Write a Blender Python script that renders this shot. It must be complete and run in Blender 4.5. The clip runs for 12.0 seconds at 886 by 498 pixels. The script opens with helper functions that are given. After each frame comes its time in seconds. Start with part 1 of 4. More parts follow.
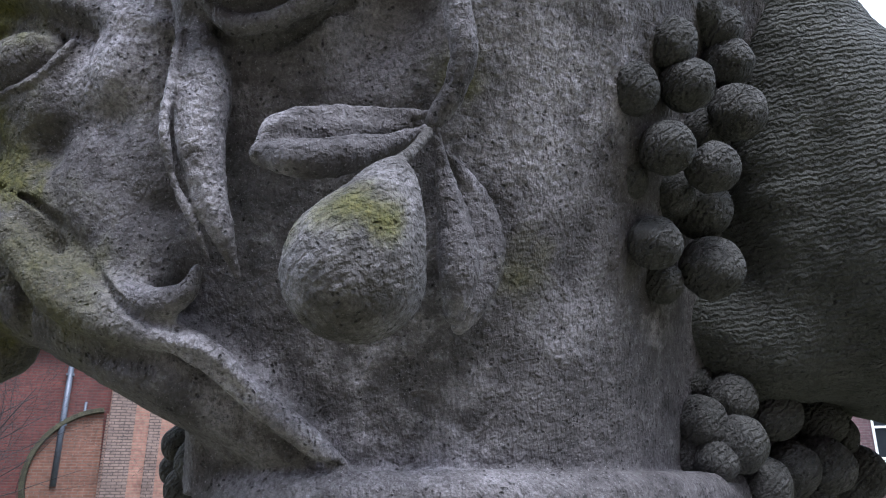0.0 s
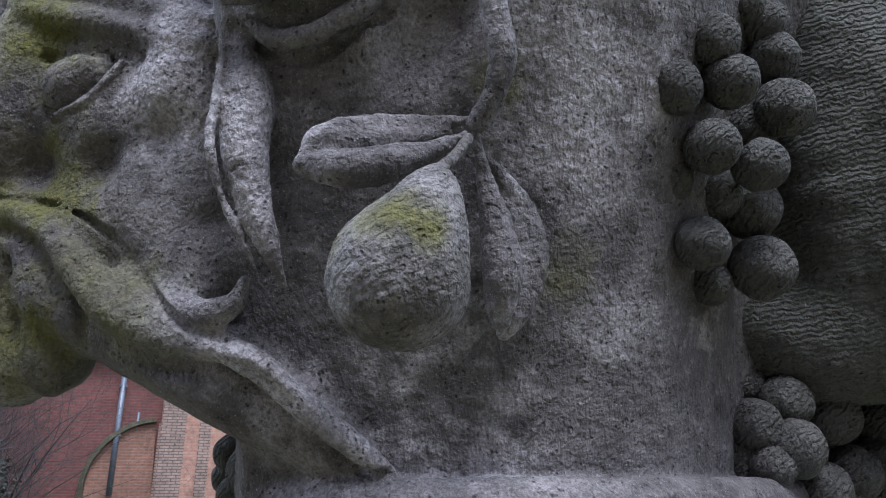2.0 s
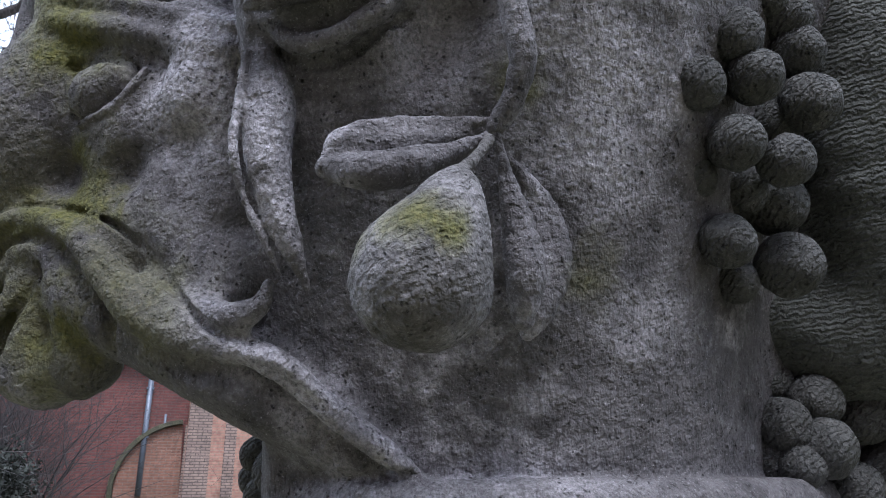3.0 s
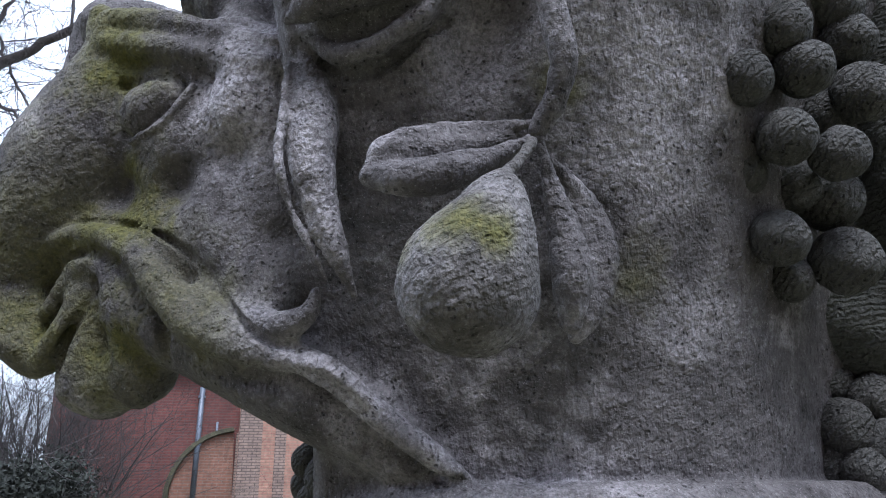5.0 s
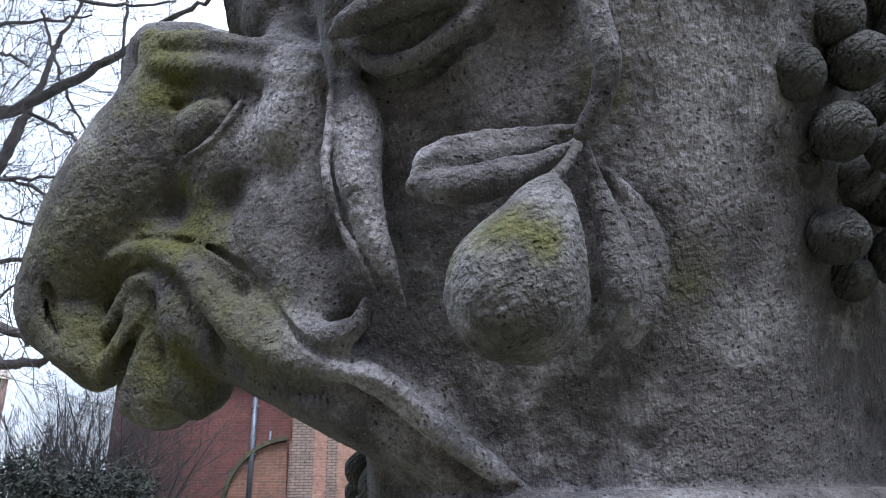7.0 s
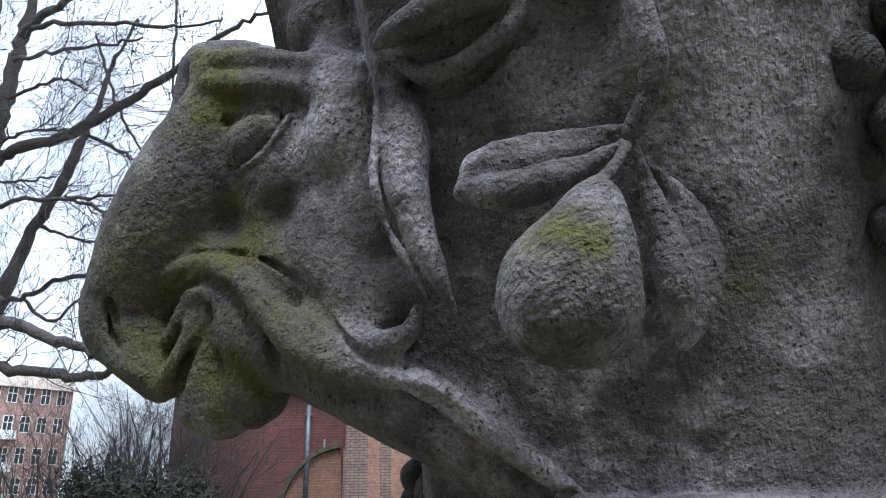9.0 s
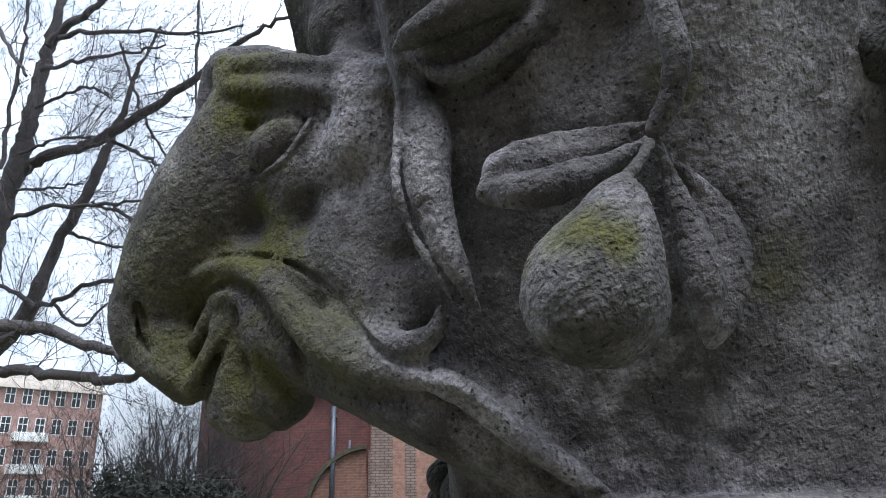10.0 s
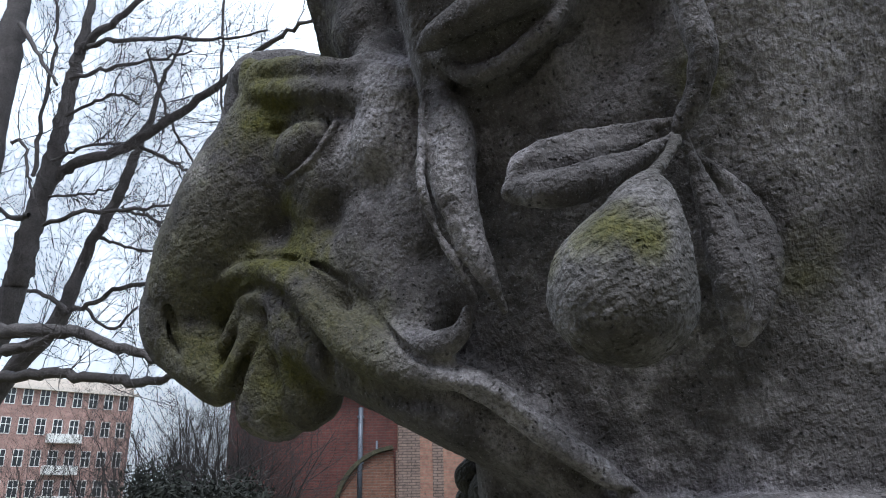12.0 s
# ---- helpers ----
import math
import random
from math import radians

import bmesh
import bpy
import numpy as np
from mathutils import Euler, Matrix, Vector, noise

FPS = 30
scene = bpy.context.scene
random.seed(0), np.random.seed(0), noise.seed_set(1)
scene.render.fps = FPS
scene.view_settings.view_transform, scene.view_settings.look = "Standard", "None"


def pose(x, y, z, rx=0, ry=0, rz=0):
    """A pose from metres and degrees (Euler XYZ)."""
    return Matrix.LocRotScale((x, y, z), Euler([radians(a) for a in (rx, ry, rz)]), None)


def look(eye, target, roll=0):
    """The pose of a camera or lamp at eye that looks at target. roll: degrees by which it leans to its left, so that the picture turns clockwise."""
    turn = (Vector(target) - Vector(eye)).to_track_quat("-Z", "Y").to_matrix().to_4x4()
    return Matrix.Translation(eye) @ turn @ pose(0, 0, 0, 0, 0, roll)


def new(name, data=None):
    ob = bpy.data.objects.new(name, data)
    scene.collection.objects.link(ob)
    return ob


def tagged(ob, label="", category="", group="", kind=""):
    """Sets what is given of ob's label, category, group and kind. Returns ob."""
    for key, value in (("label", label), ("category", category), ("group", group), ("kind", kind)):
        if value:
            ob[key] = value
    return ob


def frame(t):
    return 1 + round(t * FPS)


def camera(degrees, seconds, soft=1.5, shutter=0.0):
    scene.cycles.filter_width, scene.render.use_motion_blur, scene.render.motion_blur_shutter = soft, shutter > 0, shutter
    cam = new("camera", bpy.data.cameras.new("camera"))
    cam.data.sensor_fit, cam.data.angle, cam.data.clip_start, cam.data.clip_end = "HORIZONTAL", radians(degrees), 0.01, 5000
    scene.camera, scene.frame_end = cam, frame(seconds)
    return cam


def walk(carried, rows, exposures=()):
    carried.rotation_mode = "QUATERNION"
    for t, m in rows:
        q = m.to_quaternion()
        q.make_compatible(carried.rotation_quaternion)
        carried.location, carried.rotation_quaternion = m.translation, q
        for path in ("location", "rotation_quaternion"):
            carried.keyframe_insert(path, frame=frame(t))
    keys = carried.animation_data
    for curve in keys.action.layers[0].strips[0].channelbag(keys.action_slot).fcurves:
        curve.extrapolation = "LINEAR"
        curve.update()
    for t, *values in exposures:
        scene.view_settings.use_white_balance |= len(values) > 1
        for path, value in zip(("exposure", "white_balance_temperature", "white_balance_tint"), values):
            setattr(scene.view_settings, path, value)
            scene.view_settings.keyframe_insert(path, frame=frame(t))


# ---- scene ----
cam = camera(64.11, 12.0, soft=1.0)
PATH = [
    (0, pose(0.0165, 0.0072, 1.5983, 107.476, -0.217, -0.033)),
    (0.5, pose(0.0165, 0.0071, 1.5994, 107.533, -0.198, 0.417)),
    (1, pose(0.0156, 0.0072, 1.5983, 107.791, -0.060, 1.316)),
    (1.5, pose(0.0147, 0.0071, 1.5983, 107.895, 0.045, 2.304)),
    (2, pose(0.0134, 0.0077, 1.5982, 107.996, 0.062, 3.515)),
    (2.5, pose(0.0128, 0.0074, 1.5987, 108.006, 0.112, 4.423)),
    (3, pose(0.0121, 0.0074, 1.5990, 108.039, 0.194, 5.377)),
    (5, pose(0.0086, 0.0065, 1.5991, 108.450, 0.503, 9.075)),
    (5.5, pose(0.0079, 0.0060, 1.5996, 108.566, 0.568, 10.024)),
    (6, pose(0.0073, 0.0057, 1.5991, 108.717, 0.628, 11.023)),
    (6.5, pose(0.0061, 0.0047, 1.5989, 108.878, 0.724, 11.947)),
    (7, pose(0.0062, 0.0038, 1.6003, 109.027, 0.789, 13.029)),
    (9, pose(0.0029, 0.0020, 1.6003, 109.559, 1.127, 17.151)),
    (9.5, pose(0.0022, 0.0022, 1.6010, 109.597, 1.201, 18.133)),
    (10, pose(0.0015, 0.0015, 1.6011, 109.625, 1.271, 19.099)),
    (10.5, pose(0.0008, 0.0016, 1.6014, 109.626, 1.303, 19.820)),
    (11, pose(0.0007, 0.0009, 1.6010, 109.654, 1.312, 20.409)),
    (11.5, pose(0.0001, 0.0002, 1.6005, 109.685, 1.325, 20.853)),
    (12, pose(0.0000, 0.0000, 1.6000, 109.711, 1.267, 21.199)),
]
walk(cam, PATH, [(0, -0.08, 5800, 13), (3, -0.1, 5800, 13), (7, -0.2, 5850, 10), (9.5, -0.55, 6000, 8), (12, -0.85, 6050, 8)])

# ---- sky, sun, exposure ----
SUN_ELEVATION, SUN_TURN = 62.0, 160.0
world = bpy.data.worlds.new("sky")
scene.world = world
world.use_nodes = True
wn, wl = world.node_tree.nodes, world.node_tree.links
sky = wn.new("ShaderNodeTexSky")
sky.sky_type = "NISHITA"
sky.sun_disc = False
sky.sun_elevation, sky.sun_rotation = radians(SUN_ELEVATION), radians(SUN_TURN)
sky.air_density, sky.dust_density = 1.0, 4.0
# broken cloud, brighter towards the zenith as under any overcast sky
way = wn.new("ShaderNodeTexCoord").outputs["Generated"]
clouds = wn.new("ShaderNodeTexNoise")
clouds.inputs["Scale"].default_value, clouds.inputs["Detail"].default_value = 4.0, 6
wl.new(way, clouds.inputs["Vector"])
cover = wn.new("ShaderNodeMapRange")
cover.inputs["From Min"].default_value, cover.inputs["From Max"].default_value = 0.40, 0.58
cover.inputs["To Min"].default_value, cover.inputs["To Max"].default_value = 0.5, 0.92
wl.new(clouds.outputs["Fac"], cover.inputs["Value"])
height = wn.new("ShaderNodeSeparateXYZ")
wl.new(way, height.inputs[0])
rise = wn.new("ShaderNodeMapRange")
rise.inputs["To Min"].default_value, rise.inputs["To Max"].default_value = 1.05, 2.2
wl.new(height.outputs["Z"], rise.inputs["Value"])
haze = wn.new("ShaderNodeMix")
haze.data_type = "RGBA"
haze.inputs["B"].default_value = (14.6, 15.8, 17.6, 1)
wl.new(cover.outputs["Result"], haze.inputs["Factor"])
wl.new(sky.outputs["Color"], haze.inputs["A"])
graded = wn.new("ShaderNodeVectorMath")
graded.operation = "SCALE"
wl.new(haze.outputs["Result"], graded.inputs[0])
wl.new(rise.outputs["Result"], graded.inputs["Scale"])
wl.new(graded.outputs["Vector"], wn["Background"].inputs["Color"])
wn["Background"].inputs["Strength"].default_value = 0.14
sun = new("sun", bpy.data.lights.new("sun", "SUN"))
sun.data.energy, sun.data.angle, sun.data.color = 4.2, radians(20), (1.0, 0.98, 0.96)
az, el = radians(SUN_TURN), radians(SUN_ELEVATION)
sun.matrix_basis = look((0, 0, 0), (-math.sin(az) * math.cos(el), -math.cos(az) * math.cos(el), -math.sin(el)))


# ---- materials ----
def mat(name):
    m = bpy.data.materials.new(name)
    m.use_nodes = True
    return m, m.node_tree.nodes, m.node_tree.links, m.node_tree.nodes["Principled BSDF"]


def noise_tex(n, l, scale, detail, vec, rough=0.6):
    t = n.new("ShaderNodeTexNoise")
    t.inputs["Scale"].default_value, t.inputs["Detail"].default_value = scale, detail
    t.inputs["Roughness"].default_value = rough
    l.new(vec, t.inputs["Vector"])
    return t.outputs["Fac"]


def n_colour(n, l, scale, vec):
    t = n.new("ShaderNodeTexNoise")
    t.inputs["Scale"].default_value = scale
    l.new(vec, t.inputs["Vector"])
    return t.outputs["Color"]


def ramp(n, l, fac, *stops):
    r = n.new("ShaderNodeValToRGB")
    while len(r.color_ramp.elements) < len(stops):
        r.color_ramp.elements.new(0.5)
    for e, (p, c) in zip(r.color_ramp.elements, stops):
        e.position, e.color = p, (*c, 1) if isinstance(c, tuple) else (c, c, c, 1)
    l.new(fac, r.inputs["Fac"])
    return r.outputs["Color"]


def mix(n, l, fac, a, b, how="MIX"):
    m = n.new("ShaderNodeMix")
    m.data_type, m.blend_type = "RGBA", how
    for key, v in (("Factor", fac), ("A", a), ("B", b)):
        if isinstance(v, (int, float)):
            m.inputs[key].default_value = v
        elif isinstance(v, tuple):
            m.inputs[key].default_value = (*v, 1)
        else:
            l.new(v, m.inputs[key])
    return m.outputs["Result"]


def calc(n, l, how, a, b=0.0, clamp=False):
    m = n.new("ShaderNodeMath")
    m.operation, m.use_clamp = how, clamp
    for i, v in enumerate((a, b)):
        if isinstance(v, (int, float)):
            m.inputs[i].default_value = v
        else:
            l.new(v, m.inputs[i])
    return m.outputs["Value"]


def bump(n, l, height, dist, strength=1.0, after=None):
    b = n.new("ShaderNodeBump")
    b.inputs["Distance"].default_value, b.inputs["Strength"].default_value = dist, strength
    l.new(height, b.inputs["Height"])
    if after:
        l.new(after, b.inputs["Normal"])
    return b.outputs["Normal"]


def stone(name, base, pale, soot, moss_spots=(), lit_spots=(), tooling=0.0, turn=(0, 0, 0), pale_at=0.55):
    """Weathered sandstone: grain, pits, pale lime bloom, soot, moss and painted-on light in spots (x, y, z, reach),
    combed tool marks.
    """
    m, n, l, out = mat(name)
    pos = n.new("ShaderNodeNewGeometry").outputs["Position"]
    big = noise_tex(n, l, 3.5, 5, pos)
    mid = noise_tex(n, l, 16, 6, pos, 0.65)
    fine = noise_tex(n, l, 130, 4, pos, 0.7)
    grit = noise_tex(n, l, 420, 3, pos, 0.7)
    col = ramp(n, l, mid, (0.25, soot), (0.55, base), (0.75, base))
    bloom = ramp(n, l, calc(n, l, "ADD", calc(n, l, "MULTIPLY", big, 0.55), calc(n, l, "MULTIPLY", mid, 0.45)), (pale_at - 0.06, 0.0), (pale_at + 0.05, 1.0))
    crust = ramp(n, l, fine, (0.40, 0.5), (0.54, 1.0))
    # light painted into the colour: ragged paler spots over the random bloom
    for x, y, z, reach, amount in lit_spots:
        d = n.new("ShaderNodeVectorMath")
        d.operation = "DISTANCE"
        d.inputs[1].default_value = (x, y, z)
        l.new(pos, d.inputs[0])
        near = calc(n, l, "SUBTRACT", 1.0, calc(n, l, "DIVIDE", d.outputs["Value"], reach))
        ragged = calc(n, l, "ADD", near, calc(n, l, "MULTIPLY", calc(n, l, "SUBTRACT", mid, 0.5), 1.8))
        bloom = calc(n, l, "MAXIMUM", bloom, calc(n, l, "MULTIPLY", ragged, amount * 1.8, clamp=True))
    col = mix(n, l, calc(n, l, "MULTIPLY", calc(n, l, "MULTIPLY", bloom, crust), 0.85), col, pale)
    col = mix(n, l, 0.35, col, ramp(n, l, fine, (0.3, 0.3), (0.7, 1.5)), "MULTIPLY")
    col = mix(n, l, 0.28, col, ramp(n, l, grit, (0.3, 0.3), (0.7, 1.7)), "MULTIPLY")
    v = n.new("ShaderNodeTexVoronoi")
    v.inputs["Scale"].default_value = 105
    l.new(mix(n, l, 0.02, pos, n_colour(n, l, 30, pos)), v.inputs["Vector"])
    pits = ramp(n, l, v.outputs["Distance"], (0.12, 0.0), (0.3, 1.0))
    some = ramp(n, l, noise_tex(n, l, 28, 3, pos), (0.52, 1.0), (0.58, 0.0))
    pits = mix(n, l, 1.0, pits, some, "LIGHTEN")
    col = mix(n, l, 1.0, col, ramp(n, l, pits, (0.0, 0.4), (1.0, 1.0)), "MULTIPLY")
    fleck = ramp(n, l, noise_tex(n, l, 240, 3, pos, 0.75), (0.6, 0.0), (0.68, 1.0))
    col = mix(n, l, calc(n, l, "MULTIPLY", fleck, 0.45), col, pale)
    for x, y, z, reach, amount in moss_spots:
        d = n.new("ShaderNodeVectorMath")
        d.operation = "DISTANCE"
        d.inputs[1].default_value = (x, y, z)
        l.new(pos, d.inputs[0])
        near = calc(n, l, "SUBTRACT", 1.0, calc(n, l, "DIVIDE", d.outputs["Value"], reach))
        patch = calc(n, l, "MULTIPLY", calc(n, l, "ADD", near, calc(n, l, "MULTIPLY", calc(n, l, "SUBTRACT", mid, 0.5), 2.2)), amount * 1.6, clamp=True)
        col = mix(n, l, calc(n, l, "MULTIPLY", patch, 0.8), col, ramp(n, l, fine, (0.3, (0.04, 0.045, 0.012)), (0.7, (0.12, 0.115, 0.025))))
    l.new(col, out.inputs["Base Color"])
    out.inputs["Roughness"].default_value = 0.92
    out.inputs["Specular IOR Level"].default_value = 0.25
    nrm = bump(n, l, mid, 0.012)
    crease = calc(n, l, "ABSOLUTE", calc(n, l, "SUBTRACT", noise_tex(n, l, 62, 3, pos, 0.55), 0.5))
    nrm = bump(n, l, crease, 0.009, 1.0, nrm)
    chop = n.new("ShaderNodeMapping")
    chop.inputs["Rotation"].default_value, chop.inputs["Scale"].default_value = (0.2, 0.8, 0.3), (1, 1, 0.25)
    l.new(pos, chop.inputs["Vector"])
    nrm = bump(n, l, noise_tex(n, l, 150, 2, chop.outputs["Vector"], 0.5), 0.005, 1.0, nrm)
    nrm = bump(n, l, pits, 0.004, 1.0, nrm)
    nrm = bump(n, l, noise_tex(n, l, 210, 2, pos, 0.5), 0.0022, 1.0, nrm)
    if tooling:
        mp = n.new("ShaderNodeMapping")
        mp.inputs["Rotation"].default_value = [radians(a) for a in turn]
        l.new(pos, mp.inputs["Vector"])
        w = n.new("ShaderNodeTexWave")
        w.bands_direction = "Z"
        w.inputs["Scale"].default_value, w.inputs["Distortion"].default_value = 30, 7.0
        w.inputs["Detail"].default_value, w.inputs["Detail Scale"].default_value = 4, 2.4
        l.new(mp.outputs["Vector"], w.inputs["Vector"])
        nrm = bump(n, l, w.outputs["Fac"], 0.007 * tooling, 0.8, nrm)
    l.new(nrm, out.inputs["Normal"])
    return m


def plain(name, colour, rough=0.8, vary=0.25, scale=4.0, metal=0.0, relief=0.0):
    m, n, l, out = mat(name)
    pos = n.new("ShaderNodeNewGeometry").outputs["Position"]
    a = noise_tex(n, l, scale, 5, pos)
    b = noise_tex(n, l, scale * 9, 4, pos)
    col = mix(n, l, 1.0, colour, ramp(n, l, a, (0.3, 1 - vary), (0.7, 1 + vary)), "MULTIPLY")
    col = mix(n, l, 1.0, col, ramp(n, l, b, (0.3, 1 - vary), (0.7, 1 + vary)), "MULTIPLY")
    l.new(col, out.inputs["Base Color"])
    out.inputs["Roughness"].default_value, out.inputs["Metallic"].default_value = rough, metal
    if relief:
        l.new(bump(n, l, b, relief), out.inputs["Normal"])
    return m


def brickwork(name, a, b, mortar, stripes=None):
    """Fine far brick courses in the wall's own coordinates."""
    m, n, l, out = mat(name)
    co = n.new("ShaderNodeTexCoord").outputs["Object"]
    sw = n.new("ShaderNodeCombineXYZ")
    sp = n.new("ShaderNodeSeparateXYZ")
    l.new(co, sp.inputs[0])
    l.new(sp.outputs["X"], sw.inputs["X"])
    l.new(sp.outputs["Z"], sw.inputs["Y"])
    t = n.new("ShaderNodeTexBrick")
    t.inputs["Scale"].default_value = 1.0
    t.inputs["Brick Width"].default_value, t.inputs["Row Height"].default_value = 0.25, 0.077
    t.inputs["Mortar Size"].default_value = 0.011
    t.inputs["Color1"].default_value, t.inputs["Color2"].default_value = (*a, 1), (*b, 1)
    t.inputs["Mortar"].default_value = (*mortar, 1)
    l.new(sw.outputs[0], t.inputs["Vector"])
    col = mix(n, l, 1.0, t.outputs["Color"], ramp(n, l, noise_tex(n, l, 1.2, 5, co), (0.3, 0.7), (0.7, 1.25)), "MULTIPLY")
    col = mix(n, l, 1.0, col, ramp(n, l, noise_tex(n, l, 9, 4, co), (0.3, 0.75), (0.7, 1.2)), "MULTIPLY")
    l.new(col, out.inputs["Base Color"])
    out.inputs["Roughness"].default_value = 0.9
    l.new(bump(n, l, t.outputs["Fac"], -0.01), out.inputs["Normal"])
    return m


# where carving and ledge look brightly lit, painted paler: (x, y, z, reach, amount)
LIT_PALE = [
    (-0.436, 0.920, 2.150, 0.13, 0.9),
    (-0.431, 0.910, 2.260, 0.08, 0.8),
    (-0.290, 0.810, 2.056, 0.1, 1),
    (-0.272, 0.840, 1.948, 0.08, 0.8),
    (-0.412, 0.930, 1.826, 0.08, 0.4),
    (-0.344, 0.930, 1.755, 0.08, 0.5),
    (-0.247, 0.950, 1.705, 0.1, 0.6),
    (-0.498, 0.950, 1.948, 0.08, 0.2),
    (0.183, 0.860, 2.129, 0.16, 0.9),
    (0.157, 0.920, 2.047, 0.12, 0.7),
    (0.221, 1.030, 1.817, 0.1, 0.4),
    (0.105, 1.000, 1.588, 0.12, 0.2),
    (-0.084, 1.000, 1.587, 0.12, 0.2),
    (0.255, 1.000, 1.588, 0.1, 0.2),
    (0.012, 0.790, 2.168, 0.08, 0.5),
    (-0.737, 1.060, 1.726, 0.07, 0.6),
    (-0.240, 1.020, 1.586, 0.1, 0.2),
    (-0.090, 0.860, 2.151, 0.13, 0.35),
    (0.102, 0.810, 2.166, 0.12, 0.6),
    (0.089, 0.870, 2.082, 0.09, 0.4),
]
MOSS = [
    (-0.685, 0.960, 2.295, 0.07, 0.9),
    (-0.721, 0.980, 2.013, 0.06, 1),
    (-0.639, 0.970, 1.998, 0.07, 1),
    (0.047, 0.850, 2.109, 0.055, 0.8),
    (0.135, 0.970, 1.866, 0.07, 0.6),
    (-0.645, 1.030, 1.830, 0.06, 0.6),
    (-0.765, 0.990, 2.407, 0.07, 0.7),
    (-0.728, 1.060, 1.764, 0.06, 0.6),
    (-0.663, 0.990, 2.109, 0.05, 0.6),
    (-0.860, 1.040, 2.035, 0.26, 0.45),
    (-0.831, 1.060, 1.852, 0.2, 0.5),
    (-0.684, 1.060, 1.789, 0.14, 0.5),
    (-0.580, 0.950, 1.900, 0.13, 0.45),
    (-0.490, 0.950, 1.810, 0.12, 0.35),
    (-0.640, 0.960, 2.060, 0.10, 0.45),
    (-0.700, 0.960, 2.340, 0.19, 0.7),
]
STONE = stone("weathered_sandstone", (0.118, 0.111, 0.115), (0.38, 0.365, 0.39), (0.045, 0.042, 0.044), MOSS, LIT_PALE, 0.0, (0, 0, 0), 0.6)
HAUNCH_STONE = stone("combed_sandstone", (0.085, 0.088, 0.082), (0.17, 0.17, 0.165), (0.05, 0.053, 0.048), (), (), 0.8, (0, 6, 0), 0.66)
PEAR_STONE = stone("pear_sandstone", (0.09, 0.085, 0.083), (0.25, 0.24, 0.25), (0.045, 0.044, 0.042), [
    (-0.081, 0.700, 1.851, 0.05, 1.1),
    (-0.053, 0.690, 1.838, 0.03, 0.8),
    (-0.136, 0.720, 1.835, 0.03, 0.6),
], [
    # the pear's lit right side, put into its colour
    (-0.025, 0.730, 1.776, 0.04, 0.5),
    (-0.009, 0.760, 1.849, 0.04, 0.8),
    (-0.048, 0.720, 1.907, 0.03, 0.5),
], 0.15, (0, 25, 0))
# the grapes' stone is darker than the block's
GRAPE_STONE = stone("grape_sandstone", (0.075, 0.075, 0.072), (0.20, 0.195, 0.195), (0.042, 0.042, 0.04), (), (), 0.6, (20, 40, 0), 0.62)
BASE_STONE = stone("bleached_sandstone", (0.24, 0.235, 0.24), (0.50, 0.49, 0.50), (0.13, 0.13, 0.13), (), (), 0.0, (0, 0, 0), 0.48)
BARK = plain("grey_bark", (0.085, 0.076, 0.078), 0.9, 0.3, 6.0, 0.0, 0.02)
RED_BRICK = brickwork("red_brick", (0.136, 0.042, 0.035), (0.107, 0.034, 0.030), (0.102, 0.058, 0.053))
ORANGE_BRICK = brickwork("orange_brick", (0.173, 0.082, 0.056), (0.144, 0.063, 0.043), (0.154, 0.106, 0.082))
BUFF_BRICK = brickwork("buff_brick", (0.229, 0.162, 0.135), (0.198, 0.146, 0.125), (0.089, 0.066, 0.058))
PINK_BRICK = brickwork("pink_brick", (0.297, 0.160, 0.122), (0.265, 0.133, 0.101), (0.234, 0.160, 0.122))
PLUM_BRICK = brickwork("plum_brick", (0.132, 0.072, 0.078), (0.108, 0.060, 0.066), (0.144, 0.108, 0.108))
FAR_BRICK = brickwork("far_brick", (0.391, 0.225, 0.196), (0.352, 0.196, 0.171), (0.371, 0.283, 0.254))
SLATE = plain("slate_roof", (0.12, 0.13, 0.15), 0.6, 0.2, 3.0)
ZINC = plain("zinc_pipe", (0.10, 0.115, 0.145), 0.5, 0.15, 6.0, 0.4)
WHITE = plain("white_paint", (0.75, 0.75, 0.74), 0.5, 0.08, 3.0)
PLASTER = plain("pale_plaster", (0.62, 0.56, 0.5), 0.8, 0.12, 3.0)
GLASS = plain("dark_pane", (0.02, 0.025, 0.03), 0.08, 0.1, 1.0)
MOSSY = plain("mossy_coping", (0.05, 0.048, 0.028), 0.95, 0.4, 5.0, 0.0, 0.02)
EARTH = plain("winter_grass", (0.09, 0.085, 0.045), 0.95, 0.4, 0.6, 0.0, 0.03)
LEAF = plain("dark_leaf", (0.018, 0.021, 0.017), 0.95, 0.4, 3.0)
HEDGE = plain("dark_twigs", (0.03, 0.026, 0.026), 0.95, 0.3, 3.0)


# ---- carving ----
def smooth_line(pts, n):
    """A curve through the points, with a little wander."""
    p = np.array(pts, float)
    p = np.vstack([2 * p[0] - p[1], p, 2 * p[-1] - p[-2]])
    out = []
    for i in range(1, len(p) - 2):
        for t in np.arange(n) / n:
            out.append(0.5 * (2 * p[i] + (p[i + 1] - p[i - 1]) * t + (2 * p[i - 1] - 5 * p[i] + 4 * p[i + 1] - p[i + 2]) * t * t + (3 * p[i] - p[i - 1] - 3 * p[i + 1] + p[i + 2]) * t ** 3))
    out.append(p[-2])
    return np.array(out)


